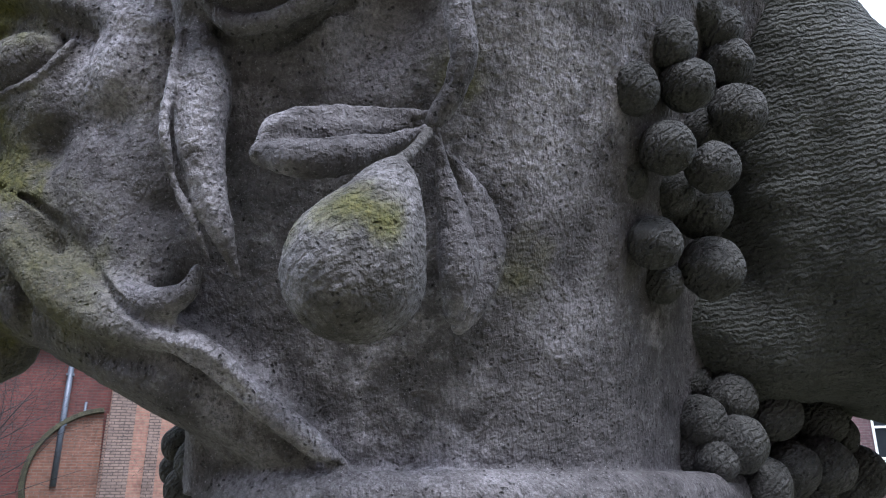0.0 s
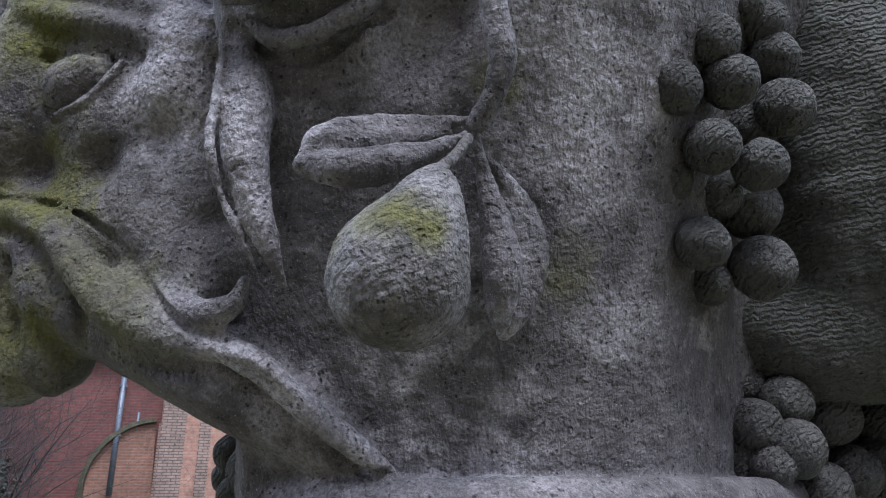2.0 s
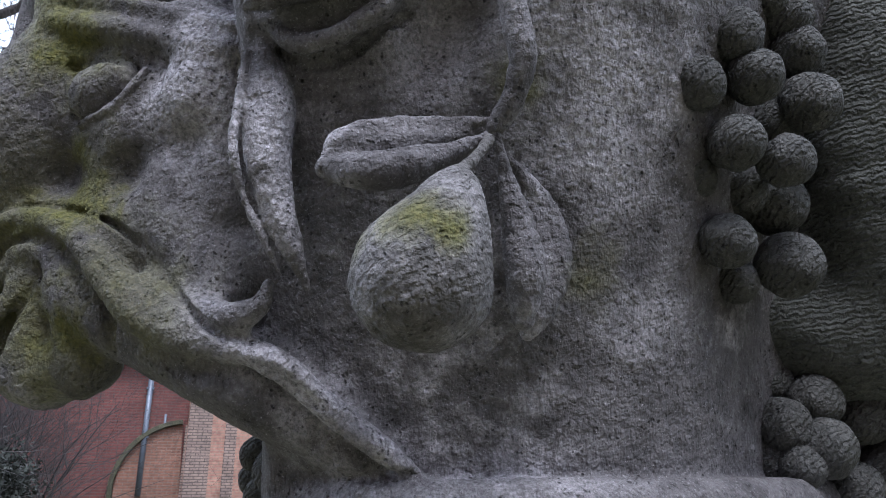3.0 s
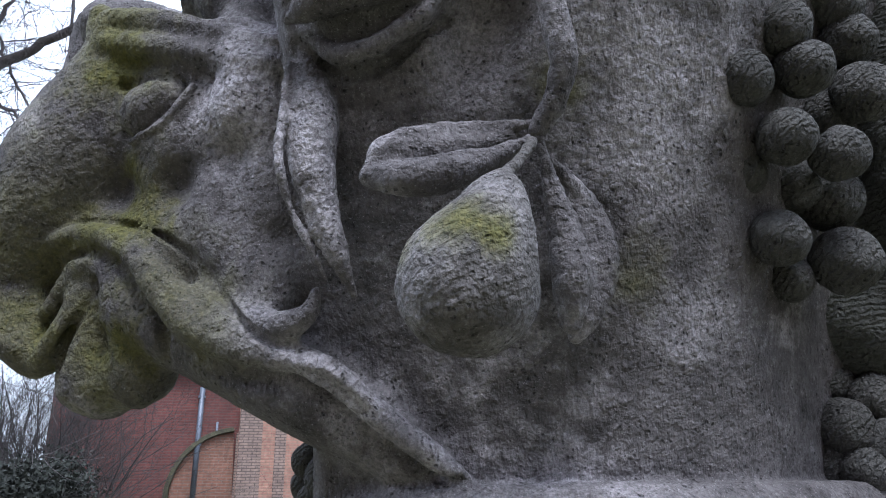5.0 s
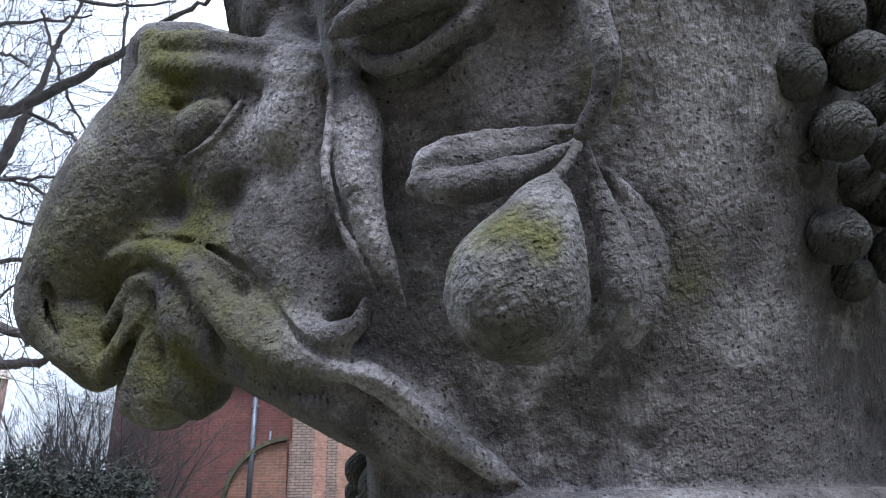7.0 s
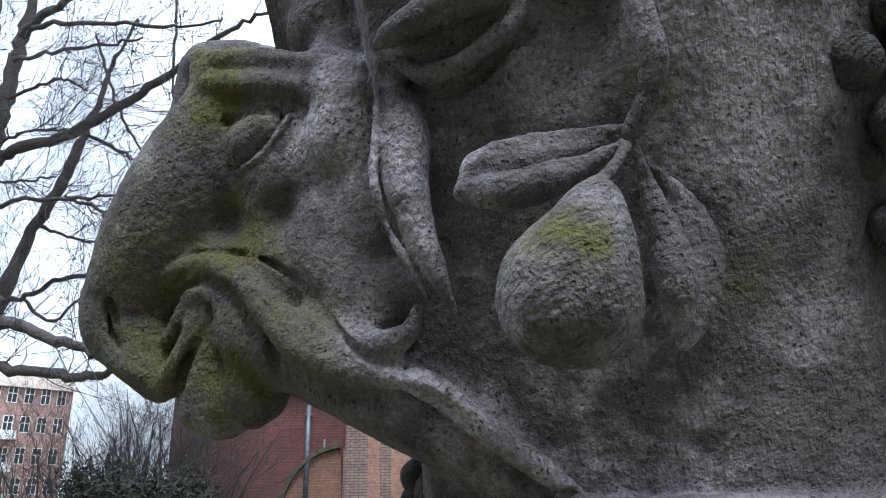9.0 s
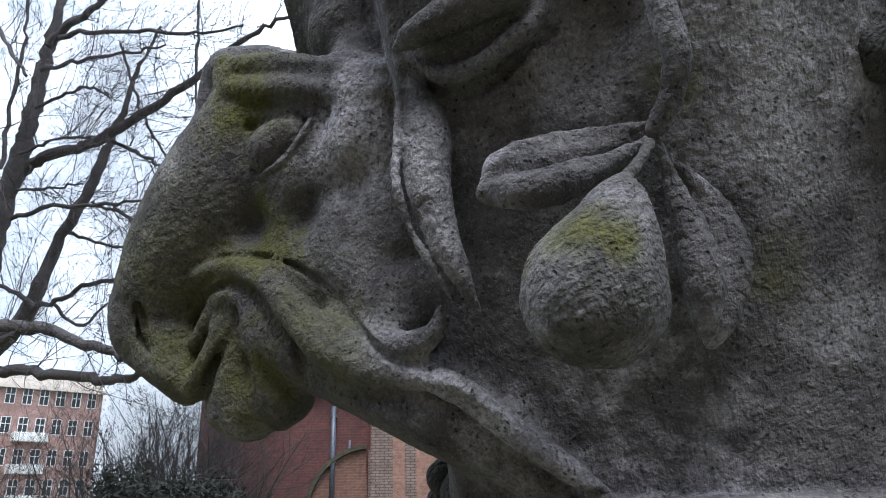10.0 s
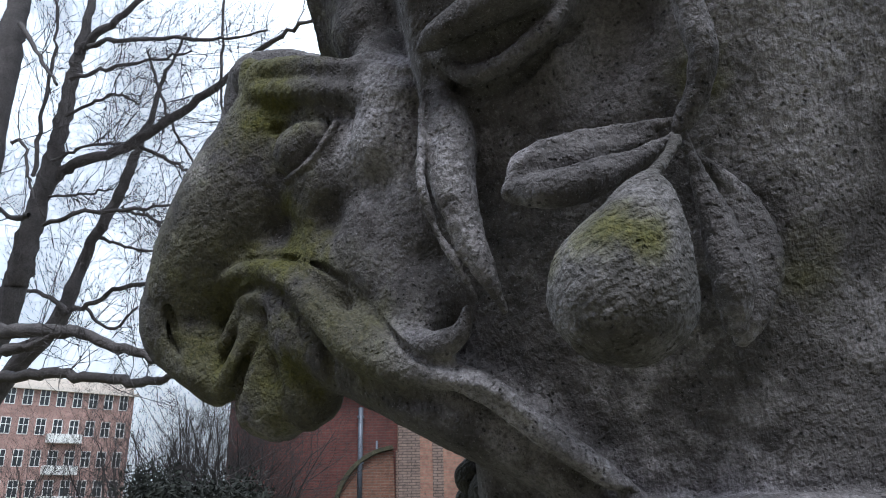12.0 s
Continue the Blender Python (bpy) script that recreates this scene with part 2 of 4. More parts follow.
class Carving:
    """A solid on a grid of distances, shaped by rods (joined softly) and cuts, turned into one mesh."""

    def __init__(self, low, high, step):
        self.low, self.step = np.array(low, float), step
        self.size = np.ceil((np.array(high) - self.low) / step).astype(int) + 1
        self.d = np.full(self.size, 0.3, np.float32)

    def axes(self, a=(0, 0, 0), b=None):
        b = self.size if b is None else b
        return np.meshgrid(*[np.arange(i, j, dtype=np.float32) * self.step + o for i, j, o in zip(a, b, self.low)], indexing="ij", sparse=True)

    def window(self, pts, k):
        p = np.array(pts)
        a = (p[:, :3] - p[:, 3:] - k - 0.02).min(0)
        b = (p[:, :3] + p[:, 3:] + k + 0.02).max(0)
        a = np.clip(((a - self.low) / self.step).astype(int), 0, self.size)
        b = np.clip(((b - self.low) / self.step).astype(int) + 2, 0, self.size)
        return a, b

    def chain(self, pts, a, b):
        x, y, z = self.axes(a, b)
        best = None
        if len(pts) == 1:
            pts = [pts[0], (pts[0][0] + 1e-4, *pts[0][1:])]
        elif len(pts) > 2:
            pts = smooth_line(pts, 4)
        for p, q in zip(pts, pts[1:]):
            e = np.array(q[:3]) - np.array(p[:3])
            t = ((x - p[0]) * e[0] + (y - p[1]) * e[1] + (z - p[2]) * e[2]) / (e @ e)
            t = np.clip(t, 0, 1)
            s = t * t * (3 - 2 * t)
            d = np.sqrt((x - p[0] - t * e[0]) ** 2 + (y - p[1] - t * e[1]) ** 2 + (z - p[2] - t * e[2]) ** 2) - (p[3] + (q[3] - p[3]) * s)
            best = d if best is None else self.soft(best, d, 0.12 * min(p[3], q[3]))
        return best

    @staticmethod
    def soft(a, b, k):
        h = np.maximum(k - np.abs(a - b), 0) / k
        return np.minimum(a, b) - h * h * k * 0.25

    def rod(self, pts, k=0.02):
        a, b = self.window(pts, k)
        if (b <= a).any():
            return
        w = tuple(slice(i, j) for i, j in zip(a, b))
        self.d[w] = self.soft(self.d[w], self.chain(pts, a, b), k)

    def cut(self, pts, k=0.01):
        a, b = self.window(pts, k)
        if (b <= a).any():
            return
        w = tuple(slice(i, j) for i, j in zip(a, b))
        self.d[w] = -self.soft(-self.d[w], self.chain(pts, a, b), k)

    def mesh(self, name, rough=0.0):
        d = self.d.copy()
        for ax in range(3):
            s = [slice(None)] * 3
            for end in (0, -1):
                s[ax] = end
                d[tuple(s)] = np.maximum(d[tuple(s)], 1e-3)
        ins = d < 0
        n = np.array(d.shape) - 1
        corners = [(i, j, k) for i in (0, 1) for j in (0, 1) for k in (0, 1)]
        cnt = np.zeros(n, np.int8)
        for c in corners:
            cnt += ins[c[0]:c[0] + n[0], c[1]:c[1] + n[1], c[2]:c[2] + n[2]]
        cell = np.argwhere((cnt > 0) & (cnt < 8))
        ident = np.full(n, -1, np.int32)
        ident[tuple(cell.T)] = np.arange(len(cell))
        v = {c: d[cell[:, 0] + c[0], cell[:, 1] + c[1], cell[:, 2] + c[2]] for c in corners}
        total, hits = np.zeros((len(cell), 3)), np.zeros(len(cell))
        for c in corners:
            for ax in range(3):
                if c[ax]:
                    continue
                e = tuple(1 if i == ax else c[i] for i in range(3))
                cross = (v[c] < 0) != (v[e] < 0)
                f = np.where(cross, v[c] / np.where(cross, v[c] - v[e], 1), 0)
                q = np.tile(np.array(c, float), (len(cell), 1))
                q[:, ax] += f
                total += q * cross[:, None]
                hits += cross
        verts = self.low + (cell + total / hits[:, None]) * self.step
        faces = []
        for ax in range(3):
            u, w = [i for i in range(3) if i != ax]
            s0, s1 = [slice(None)] * 3, [slice(None)] * 3
            s0[ax], s1[ax] = slice(0, -1), slice(1, None)
            a, b = ins[tuple(s0)], ins[tuple(s1)]
            e = np.argwhere(a != b)
            e = e[(e[:, u] > 0) & (e[:, w] > 0) & (e[:, u] < n[u]) & (e[:, w] < n[w])]
            quad = []
            for du, dw in ((1, 1), (0, 1), (0, 0), (1, 0)):
                i = e.copy()
                i[:, u] -= du
                i[:, w] -= dw
                quad.append(ident[tuple(i.T)])
            quad = np.stack(quad, 1)
            flip = a[tuple(e.T)] ^ (ax == 1)
            quad[~flip] = quad[~flip][:, ::-1]
            faces.append(quad)
        faces = np.concatenate(faces)
        if rough:
            tri = verts[faces]
            fn = np.cross(tri[:, 2] - tri[:, 0], tri[:, 3] - tri[:, 1])
            vn = np.zeros_like(verts)
            for i in range(4):
                np.add.at(vn, faces[:, i], fn)
            vn /= np.linalg.norm(vn, axis=1)[:, None] + 1e-12
            slant = np.stack([verts[:, 0] + 0.5 * verts[:, 2], verts[:, 1], verts[:, 2] - 0.4 * verts[:, 0]], 1)
            chops = lattice(slant * (60, 60, 190) + 5)
            wob = lattice(verts * 22) * 0.5 + lattice(verts * 55 + 7) * 0.35 + lattice(verts * 125 + 3) * 0.3 + np.minimum(chops, 0.1) * 0.3
            verts = verts + vn * (wob * rough)[:, None]
        me = bpy.data.meshes.new(name)
        me.vertices.add(len(verts))
        me.vertices.foreach_set("co", verts.astype(np.float32).ravel())
        me.loops.add(faces.size)
        me.loops.foreach_set("vertex_index", faces.astype(np.int32).ravel())
        me.polygons.add(len(faces))
        me.polygons.foreach_set("loop_start", np.arange(0, faces.size, 4, dtype=np.int32))
        me.polygons.foreach_set("use_smooth", np.ones(len(faces), bool))
        me.update(calc_edges=True)
        return me


def lattice(p):
    """Smooth value noise, -1 to 1."""
    i = np.floor(p).astype(np.int64)
    f = p - i
    f = f * f * (3 - 2 * f)
    out = np.zeros(len(p))
    for c in range(8):
        o = np.array([c & 1, c >> 1 & 1, c >> 2 & 1])
        q = i + o
        h = (q[:, 0] * 73856093 ^ q[:, 1] * 19349663 ^ q[:, 2] * 83492791) & 0x7FFFFFFF
        h = (h * 1103515245 + 12345) & 0x7FFFFFFF
        h = ((h >> 8) % 65536) / 32767.5 - 1
        out += h * np.prod(np.where(o, f, 1 - f), axis=1)
    return out


def part(name, me, material, parent, label=""):
    ob = new(name, me)
    if not me.materials:
        me.materials.append(material)
    ob.parent = parent
    if label:
        ob["label"] = label
    return ob


def mesh_of(bm, name, smooth=False):
    me = bpy.data.meshes.new(name)
    bm.to_mesh(me)
    bm.free()
    if smooth:
        me.polygons.foreach_set("use_smooth", np.ones(len(me.polygons), bool))
    return me


def box(bm, low, high, bevel=0.0):
    r = bmesh.ops.create_cube(bm, size=1)
    c = [(a + b) / 2 for a, b in zip(low, high)]
    s = [b - a for a, b in zip(low, high)]
    bmesh.ops.scale(bm, vec=s, verts=r["verts"])
    bmesh.ops.translate(bm, vec=c, verts=r["verts"])
    if bevel:
        edges = {e for v in r["verts"] for e in v.link_edges}
        bmesh.ops.bevel(bm, geom=list(edges), offset=bevel, segments=2, affect="EDGES")
    return r["verts"]


def thing(name, at, label, category, group="", kind="", turn=0.0):
    ob = new(name)
    ob.matrix_basis = pose(*at, 0, 0, turn)
    return tagged(ob, label, category, group, kind)


# ---- ground ----
def ground():
    bm = bmesh.new()
    bmesh.ops.create_grid(bm, x_segments=60, y_segments=60, size=1)
    for v in bm.verts:
        r = max(abs(v.co.x), abs(v.co.y))
        v.co.xy *= 4 + 1400 * r ** 4
        v.co.z = 0.03 * noise.noise(v.co * 0.4)
    ob = new("ground", mesh_of(bm, "ground", True))
    ob.data.materials.append(EARTH)
    tagged(ob, "winter lawn of dull short grass and earth", "ground", kind="structure")


ground()

# ---- unseen wall behind the camera, added to block low sky light ----
def block_low_sky():
    bm = bmesh.new()
    box(bm, (-28, -13, -0.1), (28, -12, 12.5))
    ob = new("sky_blocker", mesh_of(bm, "sky_blocker"))
    ob.data.materials.append(PLUM_BRICK)
    tagged(ob, "plain dark brick wall, unseen, added to block low sky light", "wall", kind="structure")


block_low_sky()

# ---- monument ----
monument = thing("carved_monument", (0, 1.4, 0), "weathered grey sandstone monument carved with animal head and fruit", "monument")
BACK = Matrix.Translation((0, -1.4, 0))


def stone_part(name, me, material, label=""):
    ob = part(name, me, material, monument, label)
    ob.matrix_local = BACK
    return ob


def body_and_head():
    head = Carving((-1.20, 0.70, 1.50), (0.78, 1.57, 2.60), 0.0037)
    x, y, z = head.axes()
    h = z - 1.6
    right = np.maximum(x - 0.25, 0)
    front = 1.05 - 0.2 * h - 0.3 * h * h + 1.2 * np.clip(x, 0, 0.35) ** 2 + 0.84 * np.maximum(x - 0.35, 0) + np.minimum(1.2 * right ** 2, 0.05)
    step = np.clip((-0.34 - x) / 0.12, 0, 1)
    front = front + 0.4 * np.minimum(x + 0.1, 0) ** 2 + 0.24 * step * step * (3 - 2 * step)
    left = -0.42 - 0.22 * np.clip((z - 1.75) / 0.5, 0, 1)
    block = np.maximum(np.maximum((front - y) * 0.85, left - x), np.maximum(y - 1.9, 1.565 - z))
    edge = np.maximum(block, x - 0.74 + 0.12 * np.clip((z - 1.95) / 0.35, 0, 1))
    head.d = np.minimum(head.d, edge).astype(np.float32)
    # moulded base under the block
    fr = 1.03 + 1.1 * np.maximum(x, 0) ** 2 + 1.1 * np.minimum(x + 0.05, 0) ** 2
    slab = np.sqrt(np.maximum(fr - y, 0) ** 2 + np.maximum(np.abs(z - 1.545) - 0.015, 0) ** 2) - 0.04
    slab = np.maximum(np.maximum(slab, y - 1.9), np.abs(x - 0.13) - 0.47)
    head.d = head.soft(head.d, slab.astype(np.float32), 0.01)
    head.rod([(-0.704, 1.065, 2.325, 0.115), (-0.803, 1.091, 2.187, 0.1392), (-0.896, 1.121, 2.065, 0.1374), (-0.969, 1.129, 1.968, 0.1028)], 0.03)
    head.rod([(-0.98, 1.111, 1.93, 0.0752), (-0.902, 1.103, 1.865, 0.0602), (-0.85, 1.086, 1.814, 0.0357)], 0.02)
    head.rod([(-0.768, 1.035, 1.893, 0.0131), (-0.795, 1.045, 1.846, 0.0182), (-0.840, 1.065, 1.800, 0.0205)], 0.008)
    head.rod([(-0.935, 1.075, 1.863, 0.0366), (-0.876, 1.075, 1.829, 0.0378), (-0.856, 1.078, 1.805, 0.0271)], 0.012)
    head.cut([(-0.894, 1.030, 1.842, 0.0031), (-0.836, 1.020, 1.840, 0.0040), (-0.809, 1.020, 1.873, 0.0040), (-0.796, 1.030, 1.910, 0.0031)], 0.008)
    head.rod([(-0.578, 1.094, 2.206, 0.1651), (-0.508, 1.097, 2.003, 0.1425)], 0.04)
    head.rod([(-0.617, 1.089, 1.962, 0.1197), (-0.717, 1.095, 1.976, 0.1033)], 0.04)
    head.rod([(-0.642, 1.058, 1.884, 0.0761), (-0.524, 1.045, 1.822, 0.0685), (-0.4, 1.032, 1.756, 0.0669), (-0.298, 1.044, 1.7, 0.0609), (-0.197, 1.056, 1.633, 0.0386)], 0.03)
    head.rod([(-0.741, 1.066, 1.896, 0.0479), (-0.746, 1.097, 1.83, 0.0624), (-0.745, 1.111, 1.775, 0.0668)], 0.02)
    head.rod([(-0.664, 1.092, 1.782, 0.0536), (-0.779, 1.083, 1.764, 0.0301)], 0.03)
    head.rod([(-0.934, 1.256, 2.582, 0.0885), (-0.988, 1.233, 2.441, 0.0515)], 0.02)
    head.rod([(-0.869, 1.136, 2.509, 0.0568), (-0.793, 1.156, 2.509, 0.0561), (-0.675, 1.129, 2.454, 0.0426)], 0.02)
    head.rod([(-0.503, 1.006, 2.435, 0.085), (-0.496, 1.018, 2.643, 0.1131)], 0.03)
    head.rod([(-0.728, 0.962, 2.383, 0.0238), (-0.634, 0.948, 2.353, 0.0260), (-0.507, 0.932, 2.306, 0.0245), (-0.399, 0.917, 2.266, 0.0242)], 0.008)
    head.rod([(-0.721, 0.958, 2.331, 0.0213), (-0.626, 0.940, 2.301, 0.0224), (-0.503, 0.926, 2.261, 0.0202), (-0.397, 0.912, 2.225, 0.0192)], 0.018)
    head.rod([(-0.737, 0.965, 2.359, 0.0259), (-0.744, 0.972, 2.303, 0.0203), (-0.746, 0.985, 2.244, 0.0149), (-0.739, 1.000, 2.184, 0.0085)], 0.012)
    head.cut([(-0.685, 0.950, 2.252, 0.0103), (-0.625, 0.925, 2.245, 0.0129), (-0.522, 0.905, 2.216, 0.0122), (-0.445, 0.895, 2.191, 0.0082), (-0.377, 0.885, 2.167, 0.0044)], 0.005)
    head.cut([(-0.534, 0.92, 2.335, 0.0083), (-0.439, 0.905, 2.297, 0.0078), (-0.372, 0.89, 2.27, 0.0066)], 0.01)
    head.rod([(-0.779, 1.000, 2.423, 0.0249), (-0.775, 1.000, 2.313, 0.0220), (-0.781, 1.015, 2.223, 0.0153), (-0.771, 1.030, 2.156, 0.0086)], 0.012)
    head.rod([(-0.465, 0.993, 2.337, 0.0697), (-0.45, 0.962, 2.19, 0.0641), (-0.496, 0.992, 2.144, 0.0632)], 0.025)
    head.cut([(-0.643, 0.940, 2.205, 0.0318), (-0.583, 0.935, 2.212, 0.0293), (-0.661, 0.955, 2.160, 0.0240)], 0.012)
    head.rod([(-0.636, 0.972, 2.194, 0.0476), (-0.604, 0.966, 2.209, 0.0452)], 0.004)
    head.rod([(-0.537, 0.928, 2.220, 0.0048), (-0.562, 0.930, 2.181, 0.0067), (-0.599, 0.938, 2.149, 0.0068), (-0.659, 0.962, 2.139, 0.0060)], 0.003)
    head.cut([(-0.514, 0.915, 2.191, 0.0047), (-0.536, 0.915, 2.143, 0.0056), (-0.573, 0.925, 2.114, 0.0056), (-0.632, 0.950, 2.104, 0.0049)], 0.008)
    head.cut([(-0.563, 0.95, 2.05, 0.0324)], 0.04)
    head.cut([(-0.362, 0.92, 1.903, 0.0264), (-0.392, 0.93, 1.991, 0.0207)], 0.05)
    head.rod([(-0.939, 1.075, 1.952, 0.0132), (-0.833, 1.035, 1.994, 0.0179), (-0.737, 1.005, 1.997, 0.0202), (-0.646, 0.986, 1.958, 0.0260), (-0.583, 0.976, 1.894, 0.0304), (-0.528, 0.972, 1.837, 0.0311), (-0.456, 0.966, 1.796, 0.0265), (-0.384, 0.957, 1.776, 0.0214), (-0.326, 0.953, 1.763, 0.0184), (-0.286, 0.955, 1.737, 0.0157)], 0.006)
    head.rod([(-0.316, 0.947, 1.754, 0.0194), (-0.284, 0.947, 1.736, 0.0191), (-0.231, 0.978, 1.688, 0.0193), (-0.17, 1.002, 1.642, 0.0179), (-0.128, 1.023, 1.607, 0.0132)], 0.015)
    head.cut([(-0.846, 1.050, 1.949, 0.0063), (-0.771, 1.015, 1.962, 0.0102), (-0.704, 0.988, 1.953, 0.0127), (-0.655, 0.976, 1.925, 0.0142), (-0.608, 0.968, 1.864, 0.0165), (-0.556, 0.968, 1.799, 0.0176), (-0.499, 0.968, 1.756, 0.0154), (-0.428, 0.965, 1.738, 0.0116), (-0.353, 0.955, 1.734, 0.0088), (-0.297, 0.960, 1.718, 0.0063)], 0.006)
    head.rod([(-0.478, 1.012, 1.953, 0.0514), (-0.413, 0.987, 1.864, 0.0298)], 0.035)
    head.cut([(-0.600, 0.950, 1.919, 0.0027), (-0.558, 0.943, 1.877, 0.0031), (-0.524, 0.938, 1.837, 0.0030), (-0.479, 0.936, 1.800, 0.0025)], 0.003)
    head.cut([(-0.419, 0.945, 1.735, 0.0117), (-0.352, 0.93, 1.737, 0.0128), (-0.295, 0.93, 1.727, 0.0102), (-0.247, 0.95, 1.694, 0.0047)], 0.012)
    head.cut([(-0.406, 0.955, 1.695, 0.0083), (-0.342, 0.945, 1.699, 0.0097), (-0.288, 0.95, 1.681, 0.0064)], 0.015)
    head.rod([(-0.829, 1.050, 1.881, 0.0124), (-0.798, 1.040, 1.920, 0.0144), (-0.759, 1.025, 1.946, 0.0152), (-0.718, 1.012, 1.946, 0.0149), (-0.690, 1.008, 1.917, 0.0147), (-0.691, 1.025, 1.863, 0.0156)], 0.018)
    head.rod([(-0.737, 1.046, 1.861, 0.0209), (-0.747, 1.059, 1.794, 0.0251), (-0.741, 1.081, 1.742, 0.0274)], 0.012)
    head.rod([(-0.669, 1.029, 1.871, 0.0241), (-0.669, 1.054, 1.797, 0.0303), (-0.661, 1.073, 1.746, 0.0284)], 0.015)
    head.cut([(-0.599, 0.985, 1.893, 0.0095), (-0.578, 0.99, 1.836, 0.0094), (-0.577, 1.0, 1.783, 0.0075)], 0.015)
    head.cut([(-0.702, 0.98, 1.908, 0.008), (-0.716, 0.98, 1.855, 0.0109), (-0.736, 0.98, 1.803, 0.0119), (-0.755, 0.98, 1.743, 0.0149)], 0.005)
    head.cut([(-0.752, 1.05, 1.93, 0.0085), (-0.767, 1.05, 1.873, 0.0117), (-0.789, 1.05, 1.818, 0.0128), (-0.809, 1.05, 1.753, 0.016)], 0.005)
    head.cut([(-0.802, 1.12, 1.952, 0.0091), (-0.818, 1.12, 1.891, 0.0125), (-0.842, 1.12, 1.833, 0.0136), (-0.863, 1.12, 1.763, 0.0171)], 0.005)
    head.cut([(-0.86, 1.2, 1.977, 0.0097), (-0.877, 1.2, 1.912, 0.0133), (-0.902, 1.2, 1.849, 0.0146), (-0.925, 1.2, 1.775, 0.0183)], 0.005)
    head.cut([(-0.917, 1.28, 2.002, 0.0104), (-0.935, 1.28, 1.933, 0.0142), (-0.962, 1.28, 1.866, 0.0156), (-0.987, 1.28, 1.787, 0.0195)], 0.005)
    head.cut([(-0.974, 1.36, 2.027, 0.011), (-0.994, 1.36, 1.954, 0.0151), (-1.022, 1.36, 1.882, 0.0165), (-1.048, 1.36, 1.798, 0.0207)], 0.005)
    head.cut([(-1.032, 1.44, 2.052, 0.0117), (-1.052, 1.44, 1.974, 0.016), (-1.082, 1.44, 1.899, 0.0175), (-1.11, 1.44, 1.81, 0.0219)], 0.005)
    head.rod([(-0.464, 1.051, 2.024, 0.0978), (-0.413, 1.023, 1.919, 0.0642)], 0.05)
    head.rod([(-0.515, 0.985, 1.884, 0.0127), (-0.445, 0.962, 1.837, 0.0206), (-0.378, 0.942, 1.815, 0.0213), (-0.329, 0.925, 1.823, 0.0152), (-0.312, 0.918, 1.856, 0.0064)], 0.03)
    head.rod([(-0.991, 1.070, 2.015, 0.0158), (-1.041, 1.090, 2.009, 0.0254), (-1.048, 1.093, 1.951, 0.0217), (-1.009, 1.085, 1.894, 0.0222), (-0.954, 1.080, 1.855, 0.0173)], 0.006)
    head.cut([(-0.963, 1.050, 1.981, 0.0088), (-0.964, 1.050, 1.944, 0.0141), (-0.952, 1.050, 1.904, 0.0107), (-0.931, 1.050, 1.875, 0.0053)], 0.006)
    head.cut([(-0.991, 1.080, 1.992, 0.0090), (-0.991, 1.080, 1.954, 0.0145), (-0.979, 1.080, 1.913, 0.0110), (-0.957, 1.080, 1.883, 0.0055)], 0.006)
    head.cut([(-1.018, 1.110, 2.003, 0.0093), (-1.019, 1.110, 1.964, 0.0149), (-1.006, 1.110, 1.921, 0.0114), (-0.984, 1.110, 1.891, 0.0056)], 0.006)
    head.rod([(-0.336, 0.868, 2.238, 0.0087), (-0.320, 0.862, 2.173, 0.0220), (-0.312, 0.866, 2.101, 0.0347), (-0.310, 0.870, 2.026, 0.0324), (-0.295, 0.877, 1.952, 0.0245), (-0.273, 0.889, 1.892, 0.0148), (-0.257, 0.912, 1.846, 0.0054)], 0.006)
    head.rod([(-0.343, 0.846, 2.179, 0.0059), (-0.347, 0.838, 2.092, 0.0073), (-0.347, 0.838, 2.020, 0.0072), (-0.335, 0.861, 1.958, 0.0063), (-0.310, 0.879, 1.906, 0.0055), (-0.290, 0.895, 1.862, 0.0031)], 0.008)
    head.cut([(-0.329, 0.832, 2.125, 0.0033), (-0.326, 0.828, 2.046, 0.0071), (-0.318, 0.836, 1.987, 0.0085), (-0.299, 0.854, 1.932, 0.0069), (-0.276, 0.880, 1.872, 0.0046)], 0.004)
    head.cut([(-0.290, 0.812, 2.096, 0.0023), (-0.275, 0.815, 2.013, 0.0038), (-0.266, 0.832, 1.945, 0.0037), (-0.259, 0.860, 1.897, 0.0030)], 0.006)
    head.rod([(-0.418, 0.959, 2.176, 0.0382), (-0.416, 0.976, 2.09, 0.0392), (-0.411, 0.986, 2.004, 0.0383)], 0.03)
    head.cut([(-0.366, 0.87, 2.199, 0.0071), (-0.368, 0.86, 2.06, 0.0083), (-0.36, 0.87, 1.982, 0.0081), (-0.329, 0.89, 1.907, 0.0064)], 0.01)
    head.rod([(-0.335, 0.805, 2.221, 0.0058), (-0.299, 0.790, 2.228, 0.0193), (-0.241, 0.782, 2.241, 0.0268), (-0.165, 0.775, 2.257, 0.0337)], 0.004)
    head.rod([(-0.318, 0.830, 2.217, 0.0058), (-0.273, 0.830, 2.176, 0.0138), (-0.223, 0.820, 2.172, 0.0134), (-0.175, 0.810, 2.189, 0.0139), (-0.111, 0.800, 2.226, 0.0167), (-0.061, 0.790, 2.257, 0.0195)], 0.012)
    head.cut([(-0.285, 0.808, 2.203, 0.0040), (-0.233, 0.800, 2.188, 0.0063), (-0.173, 0.790, 2.201, 0.0069), (-0.127, 0.785, 2.224, 0.0068)], 0.006)
